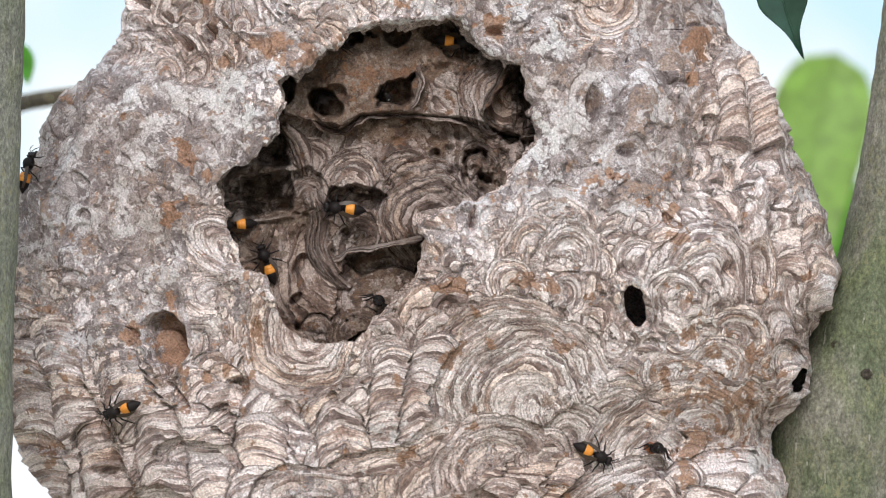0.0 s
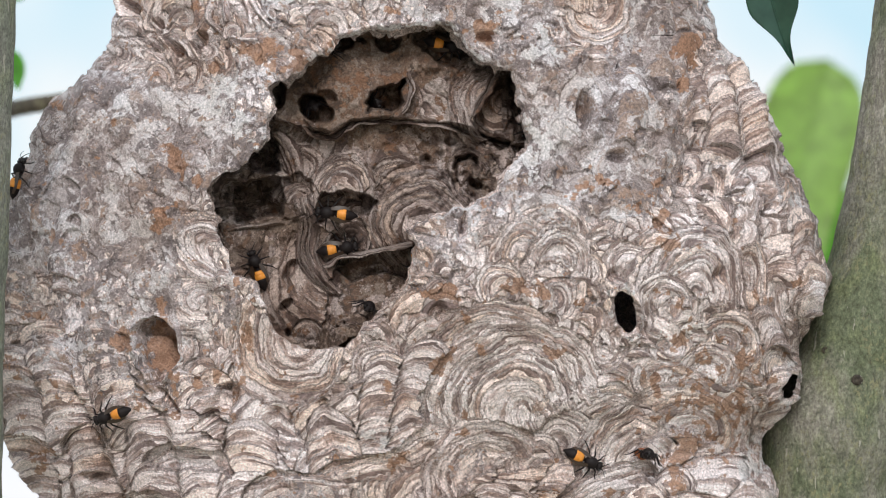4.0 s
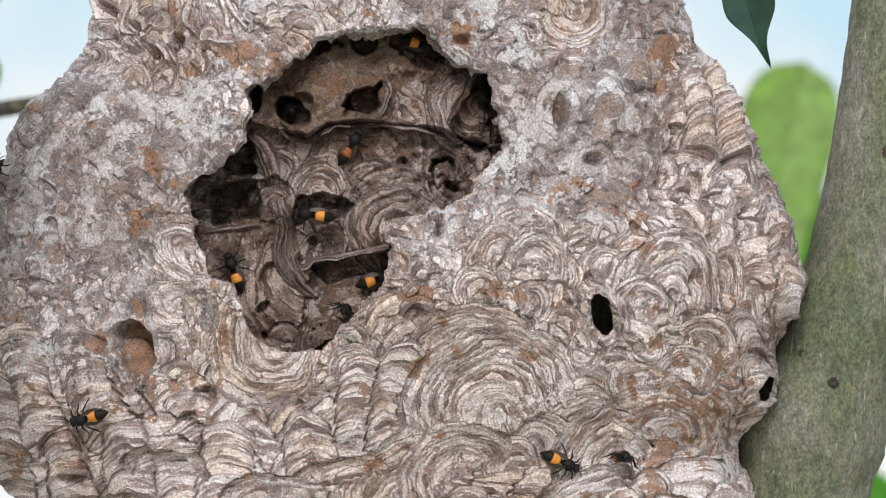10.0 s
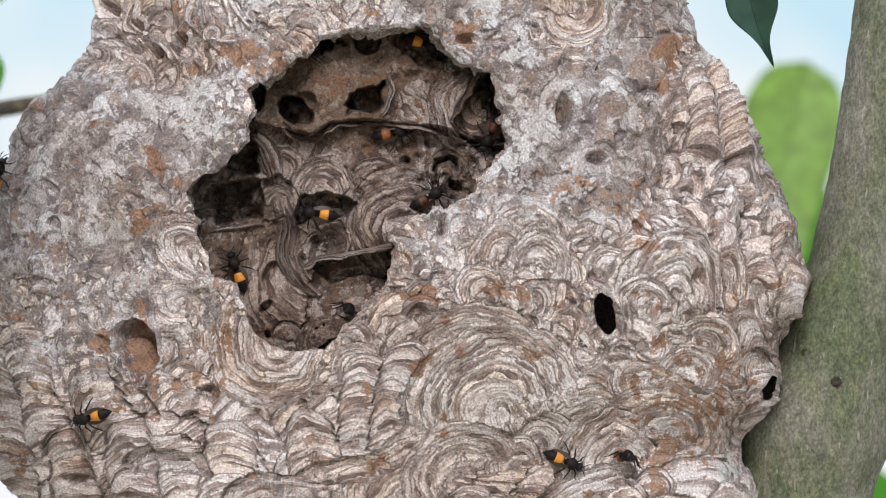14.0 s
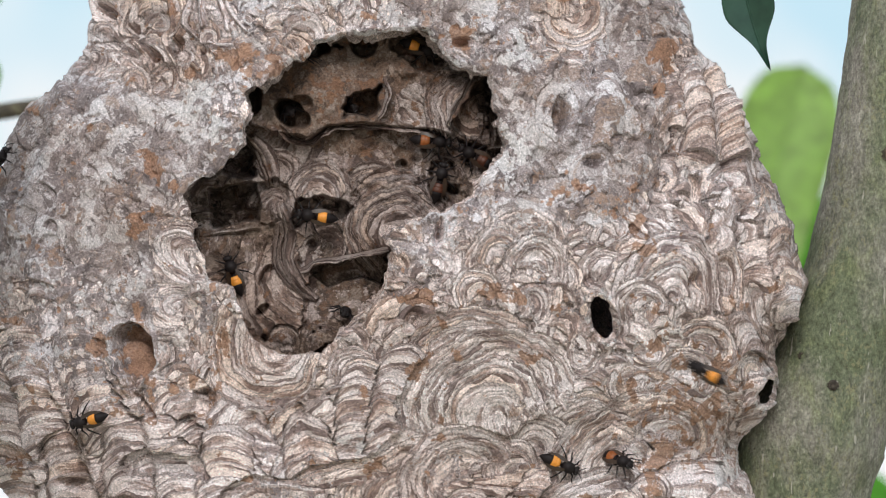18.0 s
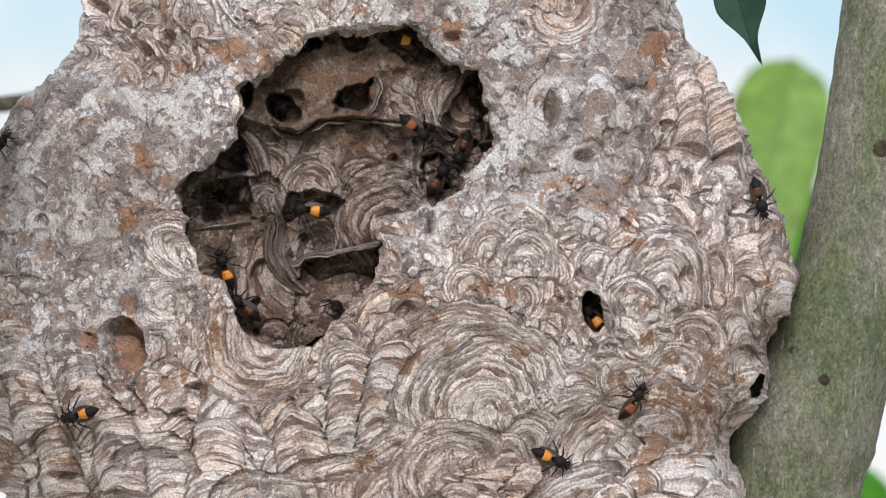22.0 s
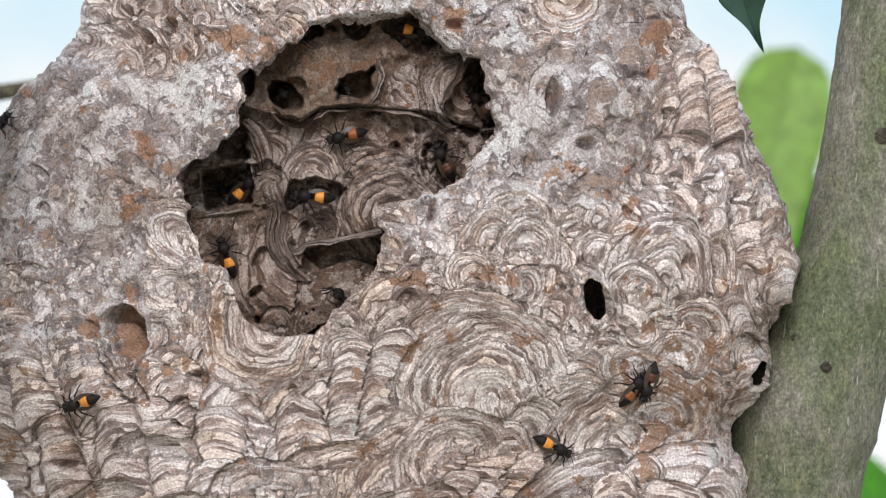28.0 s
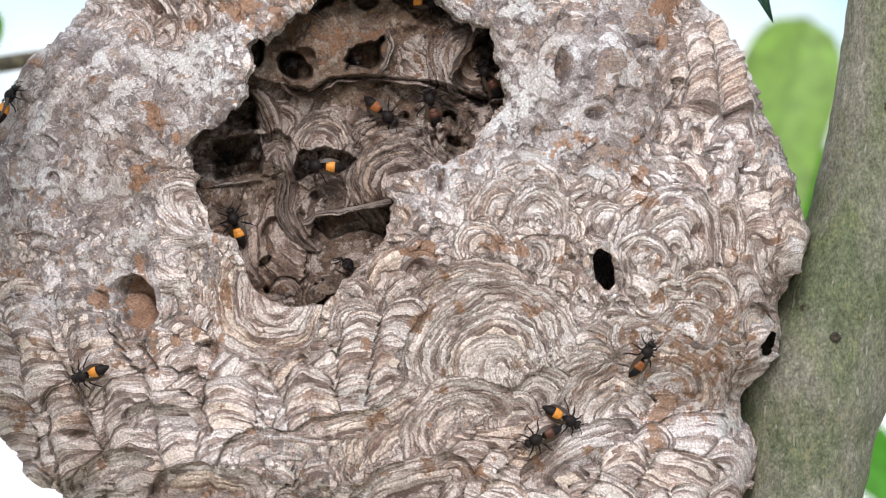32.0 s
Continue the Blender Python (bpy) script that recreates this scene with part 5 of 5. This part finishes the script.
def build_hornet():
    """A black hornet with an orange half-belt, head along x, feet at z = 0."""
    h = new("hornet")
    h.empty_display_size = 0.01
    h.matrix_world = Matrix.Identity(4)

    def put(name, bm, mat, parent=h, label=""):
        bmesh.ops.scale(bm, vec=(MM, MM, MM), verts=bm.verts)
        return part(name, bm, mat, parent, label)

    bm = bmesh.new()
    ball(bm, (10.0, 0, 4.2), (1.9, 2.7, 2.2))
    ball(bm, (11.3, 0, 3.2), (0.9, 1.5, 1.1))
    head = put("head", bm, BLACK)
    for s in (-1, 1):
        bm = bmesh.new()
        ball(bm, (10.4, 2.0 * s, 4.6), (1.2, 0.9, 1.7))
        put("eye", bm, EYE, head)
        bm = bmesh.new()
        tube(bm, [(11.4, 0.6 * s, 4.9), (12.6, 1.6 * s, 6.0), (14.2, 3.0 * s, 5.2), (15.8, 4.2 * s, 3.6)], [0.28, 0.24, 0.24, 0.16], 6)
        put("antenna", bm, BLACK, head)
        bm = bmesh.new()
        tube(bm, [(11.8, 1.0 * s, 2.8), (12.9, 0.9 * s, 2.3), (13.3, 0.2 * s, 2.0)], [0.45, 0.35, 0.12], 6)
        put("jaw", bm, BROWN, head)
    bm = bmesh.new()
    lathe(bm, [(8.8, 4.3, 1.2), (8.2, 4.4, 2.3), (6.8, 4.7, 3.3), (5.0, 4.9, 3.6), (3.2, 4.7, 3.3), (1.8, 4.3, 2.5), (0.9, 4.0, 1.4)], 18, 0.95)
    put("thorax", bm, BLACK)
    bm = bmesh.new()
    lathe(bm, [(1.4, 3.9, 0.6), (0.8, 3.9, 0.7), (0.1, 3.9, 1.2), (-0.5, 3.95, 2.1), (-0.9, 4.0, 2.6)], 18)
    put("waist", bm, BLACK)
    bm = bmesh.new()
    lathe(bm, [(-0.88, 4.0, 2.55), (-1.2, 4.0, 2.9), (-2.4, 4.0, 3.35), (-3.2, 4.0, 3.45), (-3.3, 4.0, 3.35), (-3.5, 4.0, 3.42), (-4.6, 3.9, 3.6), (-6.0, 3.8, 3.6), (-6.15, 3.8, 3.45)], 20)
    put("abdomen_band", bm, ORANGE, h, "orange band across the abdomen")
    bm = bmesh.new()
    lathe(bm, [(-6.1, 3.8, 3.4), (-6.3, 3.8, 3.52), (-7.8, 3.6, 3.4), (-8.0, 3.6, 3.25), (-9.4, 3.3, 2.8), (-9.6, 3.3, 2.65), (-11.0, 2.9, 1.8), (-12.4, 2.5, 0.8), (-13.2, 2.3, 0.15)], 18)
    put("abdomen_tip", bm, BLACK)
    for s in (-1, 1):
        bm = bmesh.new()
        top, bot = [], []
        for i in range(13):
            f = i / 12
            x = 4.6 - 14.5 * f
            inner, outer = (1.6 + 1.4 * f) * s, (2.2 + 1.2 * f + 2.1 * math.sin(math.pi * min(1, f * 1.06)) ** 0.7) * s
            z = 7.0 - 1.5 * f
            top.append((bm.verts.new((x, inner, z)), bm.verts.new((x, outer, z - 1.2))))
            bot.append((bm.verts.new((x, inner, z - 0.12)), bm.verts.new((x, outer, z - 1.32))))
        for q in (top, bot):
            for (a0, b0), (a1, b1) in zip(q, q[1:]):
                bm.faces.new((a0, b0, b1, a1))
        bmesh.ops.recalc_face_normals(bm, faces=bm.faces)
        put("wing", bm, WING, h, "folded smoky brown wing")
        for x, ahead, reach in ((7.2, 3.8, 6.6), (5.0, 0.0, 8.6), (3.2, -5.0, 9.6)):
            bm = bmesh.new()
            tube(bm, [(x, 1.8 * s, 3.2), (x + ahead * 0.45, (reach * 0.55) * s, 5.4), (x + ahead * 0.85, (reach * 0.9) * s, 1.6), (x + ahead * 1.3, (reach + 1.0) * s, 0.25)], [0.6, 0.55, 0.36, 0.2], 6)
            put("leg", bm, BLACK)
    return tagged(h, "black hornet with an orange band round its abdomen", "hornet", "hornets on the nest")


def on_nest(a, b, head, lift=0.0, deep=None, tip=0.0, bank=0.0):
    """A pose on the nest's face (or deep metres behind the sheet) with the head that many degrees clockwise from up;
    tip raises the head off the paper, lift moves it towards the lens in mm."""
    y = face_depth("shell", a, b, 15, 10) if deep is None else deep
    e = 6.0
    fy = (float(nest_depth(a + e, b)) - float(nest_depth(a - e, b))) / (2 * e * UNIT)
    fz = -(float(nest_depth(a, b + e)) - float(nest_depth(a, b - e))) / (2 * e * UNIT)
    if deep is not None:
        fy = fz = 0.0
    n = Vector((max(-2, min(2, fy)), -1, max(-2, min(2, fz)))).normalized()
    d = Vector((math.sin(radians(head)), 0, math.cos(radians(head))))
    x = (d - n * d.dot(n)).normalized()
    m = Matrix((x, n.cross(x), n)).transposed().to_4x4()
    where = spot(a, b, y) + n * 0.002 + Vector((0, -lift * MM, 0))
    turn = Matrix.Rotation(radians(-tip), 4, "Y") @ Matrix.Rotation(radians(bank), 4, "X")
    # the plan's spot is the middle of the body
    return VIEW @ Matrix.Translation(where) @ m @ turn @ Matrix.Translation((0.001, 0, 0))


HORNET = build_hornet()
HORNETS, WAYS_OF = [], []


def hornet(rows, label="", dull=None):
    """One more hornet, at its first pose, with the rows of its way."""
    ob = HORNET if not HORNETS else copy_thing(HORNET, rows[0][1])
    HORNETS.append(ob)
    ob.matrix_world = rows[0][1]
    if label:
        tagged(ob, label)
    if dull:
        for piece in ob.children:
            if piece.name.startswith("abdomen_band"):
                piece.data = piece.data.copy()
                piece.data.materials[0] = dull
    if rows[-1][0] < 32.0:
        rows = rows + [(32.0, rows[-1][1])]
    WAYS_OF.append((ob, rows))


def inside(a, b, head, down=0.0, **k):
    """On the inner paper; down: mm deeper into it."""
    return on_nest(a, b, head, deep=face_depth("inner", a, b, 17, 8) + down * MM, **k)


def stays(m):
    return [(0.0, m), (32.0, m)]


# on the face of the nest
hornet([(0.0, on_nest(62, 312, 20)), (14.5, on_nest(63, 309, 20)), (19.0, on_nest(72, 276, 25)), (23.0, on_nest(84, 266, 30)), (28.0, on_nest(80, 254, 15)), (32.0, on_nest(80, 260, 10))],
       "black hornet with an orange band, clinging to the nest's edge")
hornet([(0.0, on_nest(224, 720, -112)), (16.0, on_nest(225, 719, -108)), (32.0, on_nest(223, 721, -112))])
hornet([(0.0, on_nest(1042, 801, 115)), (16.0, on_nest(1043, 800, 112)), (32.0, on_nest(1042, 801, 117))])
hornet([(0.0, on_nest(1150, 806, 200, tip=84)), (17.8, on_nest(1150, 806, 200, tip=84)), (18.0, on_nest(1151, 800, 130, tip=60)), (18.2, on_nest(1156, 787, 60, tip=30)), (18.6, on_nest(1175, 735, 14)), (19.0, on_nest(1184, 690, 8)), (20.0, on_nest(1186, 696, 26)), (24.0, on_nest(1184, 699, 34)), (32.0, on_nest(1182, 698, 30))],
       "dark hornet with a burnt orange band climbing the nest", BURNT_BAND)
# one walks down the far edge and across the face
edge = on_nest(1318, 130, 150, deep=0.06)
hornet([(0.0, edge), (19.8, edge), (20.5, on_nest(1350, 174, 150, deep=-0.01)), (21.0, on_nest(1382, 207, 150, deep=-0.01)), (21.5, on_nest(1404, 259, 165, deep=-0.02)), (22.0, on_nest(1417, 338, 165, deep=-0.045)),
        (22.5, on_nest(1437, 420, 170, deep=-0.05)), (23.0, on_nest(1453, 494, 190, deep=-0.06)), (23.5, on_nest(1425, 508, 235, deep=-0.065)), (24.0, on_nest(1397, 514, 260)), (24.5, on_nest(1367, 508, 262)),
        (25.0, on_nest(1341, 530, 250)), (25.5, on_nest(1280, 543, 235)), (26.6, on_nest(1235, 610, 200)), (27.5, on_nest(1226, 645, 190)), (28.0, on_nest(1213, 682, 195)), (28.5, on_nest(1218, 748, 215)),
        (29.0, on_nest(1188, 794, 245)), (29.5, on_nest(1194, 768, 240)), (30.0, on_nest(1185, 752, 240)), (30.5, on_nest(1165, 762, 240)), (31.0, on_nest(1115, 804, 250)), (31.5, on_nest(1060, 815, 250)), (32.0, on_nest(1014, 837, 245))],
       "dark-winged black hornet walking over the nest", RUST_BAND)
# one flies in and enters by the small round hole
hole_in = on_nest(1150, 598, -60, deep=-0.02)
hole_half = on_nest(1124, 556, -30, lift=-24, tip=-35)
hole_out = on_nest(1126, 555, -40, lift=-18, tip=-30)
perch = on_nest(1712, -260, -150, deep=-0.006)
hornet([(0.0, perch), (16.4, perch), (16.7, on_nest(1690, 90, -110, deep=-0.16)), (17.0, on_nest(1601, 312, -75, deep=-0.22)), (17.1, on_nest(1399, 358, -78, deep=-0.21)), (17.2, on_nest(1190, 372, -80, deep=-0.27)), (17.3, on_nest(1042, 386, -70, deep=-0.28)), (17.4, on_nest(1060, 405, -10, deep=-0.28)),
        (17.5, on_nest(1196, 441, 40, deep=-0.27)), (17.6, on_nest(1366, 530, 60, deep=-0.22)), (17.7, on_nest(1500, 651, 60, deep=-0.18)), (17.8, on_nest(1533, 722, 0, deep=-0.18)), (17.9, on_nest(1440, 690, -40, deep=-0.20)),
        (18.0, on_nest(1312, 642, -60, deep=-0.22)), (18.2, on_nest(1197, 599, -40, lift=12)), (18.6, on_nest(1172, 574, -40)), (19.0, on_nest(1138, 557, -62, tip=-20)), (19.6, hole_half), (20.3, hole_half), (21.0, hole_in), (21.8, hole_out), (22.2, hole_out), (23.0, hole_in), (24.2, hole_in), (25.0, hole_out), (26.0, hole_in), (32.0, hole_in)],
       "black hornet with an orange band at the small hole")
# in the torn opening: those that stay
hornet(stays(inside(474, 470, -20)), "black hornet with an orange band at the torn edge")
hornet([(0.0, inside(612, 370, -84, -9)), (18.0, inside(622, 364, -82, -9)), (32.0, inside(632, 360, -86, -9))], "black hornet with an orange band in a cell of the nest")
hornet([(0.0, inside(803, 74, 96, 0)), (12.0, inside(800, 64, 110, 0)), (32.0, inside(802, 68, 98, 0))])
hornet(stays(inside(663, 543, 215, 6, tip=85)), "black hornet head-on at the torn edge")
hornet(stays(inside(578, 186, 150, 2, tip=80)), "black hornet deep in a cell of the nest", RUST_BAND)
hornet(stays(inside(694, 168, 60, 10, tip=84)), "black hornet deep in a cell of the nest")
hornet(stays(inside(616, 68, 80, 0, tip=75)), "black hornet under the torn rim")
hornet([(0.0, inside(466, 360, -60, 34)), (20.0, inside(470, 360, -60, 34)), (24.0, inside(500, 354, -10, 26)), (27.5, inside(505, 350, 30, 24)), (29.2, inside(480, 368, 90, -6)), (30.0, inside(488, 386, 120, 0)), (30.6, inside(482, 372, 110, -2)),
        (31.2, inside(470, 362, 100, 30)), (32.0, inside(470, 360, 100, 36))], "black hornet with an orange band in a dark cell")
# and those that roam there
hornet([(0.0, inside(420, 398, -95)), (0.5, inside(470, 440, -40, -6)), (1.0, inside(522, 492, 0)), (2.0, inside(552, 465, 65)), (2.5, inside(588, 440, 40)), (3.0, inside(590, 424, 35)), (3.5, inside(598, 421, 60)), (4.5, inside(625, 450, 90, 2)),
        (5.5, inside(632, 472, 95, 6)), (7.0, inside(634, 474, 95, 6)), (8.0, inside(690, 485, 95)), (9.0, inside(722, 486, 78)), (10.0, inside(722, 481, 72)), (11.0, inside(730, 470, 40)), (12.0, inside(732, 456, 5)), (13.0, inside(758, 446, 40, 4)),
        (14.0, inside(800, 430, 60, 4)), (32.0, inside(800, 430, 60, 4))], "black hornet with an orange band roaming the torn cells")
hornet([(0.0, inside(866, 322, -100, 56)), (0.9, inside(866, 322, -100, 50)), (1.4, inside(860, 326, -100, 26)), (2.0, inside(790, 342, -96)), (2.5, inside(738, 362, -102)), (3.0, inside(729, 386, -165)), (3.5, inside(740, 424, -188)), (4.5, inside(775, 470, -200, 4)),
        (5.5, inside(800, 480, -200, 4)), (32.0, inside(800, 480, -200, 4))], "black hornet with an orange band roaming the torn cells")
hornet([(0.0, inside(696, 168, 230, 62)), (4.0, inside(696, 168, 230, 62)), (5.0, inside(704, 186, 230, 12)), (5.5, inside(711, 204, 228)), (6.0, inside(683, 226, 260)), (6.5, inside(688, 236, 220)), (7.0, inside(690, 247, 182)), (7.6, inside(680, 243, 235)), (8.0, inside(673, 240, 268)),
        (9.0, inside(673, 234, 270)), (9.5, inside(675, 242, 330)), (10.0, inside(677, 248, 392)), (11.0, inside(700, 240, 420)), (12.0, inside(729, 230, 436)), (14.0, inside(744, 223, 440)), (17.0, inside(804, 233, 458)),
        (19.0, inside(826, 224, 452)), (20.0, inside(827, 221, 452)), (22.0, inside(809, 217, 490)), (23.0, inside(795, 226, 470)), (24.0, inside(786, 228, 452)), (25.5, inside(780, 229, 430)), (26.1, inside(760, 235, 370)), (26.7, inside(735, 240, 310)),
        (27.5, inside(705, 246, 274)), (29.0, inside(668, 262, 236)), (30.0, inside(668, 262, 274)), (30.5, inside(676, 256, 210)), (31.0, inside(682, 251, 140)), (32.0, inside(727, 260, 130))], "black hornet with a burnt orange band roaming the torn cells", BURNT_BAND)
hornet([(0.0, inside(870, 326, -40, 56)), (12.6, inside(868, 328, -20, 50)), (14.0, inside(808, 338, 60)), (15.5, inside(825, 325, 40)), (17.0, inside(838, 312, 20)), (19.0, inside(834, 303, 12)), (20.0, inside(841, 306, 20)), (22.0, inside(849, 309, 30)), (24.0, inside(843, 303, 15)),
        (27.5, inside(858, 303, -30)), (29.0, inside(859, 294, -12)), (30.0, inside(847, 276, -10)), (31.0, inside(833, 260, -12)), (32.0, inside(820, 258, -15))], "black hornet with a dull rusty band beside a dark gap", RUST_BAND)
hornet([(0.0, inside(960, 200, 200, 10)), (11.0, inside(960, 200, 200, 10)), (12.0, inside(945, 204, 200)), (14.0, inside(923, 220, 205)), (17.0, inside(932, 208, 260, 4)), (18.0, inside(905, 260, 300)), (19.0, inside(889, 278, 340)), (20.0, inside(916, 224, 300, 4)),
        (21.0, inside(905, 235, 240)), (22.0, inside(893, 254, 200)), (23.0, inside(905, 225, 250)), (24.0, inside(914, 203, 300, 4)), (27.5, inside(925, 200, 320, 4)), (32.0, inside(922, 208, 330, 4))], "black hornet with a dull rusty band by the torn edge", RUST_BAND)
hornet([(0.0, inside(524, 534, -50, 40)), (20.6, inside(524, 534, -50, 40)), (22.0, inside(508, 535, -50)), (23.0, inside(488, 512, -30)), (24.0, inside(500, 448, 10)), (24.6, inside(486, 412, -20, 2)), (25.4, inside(478, 366, -40, 44)), (32.0, inside(478, 366, -40, 44))],
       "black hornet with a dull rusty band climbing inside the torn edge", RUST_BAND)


def motions():
    for ob, rows in WAYS_OF:
        walk(ob, rows)


motions()
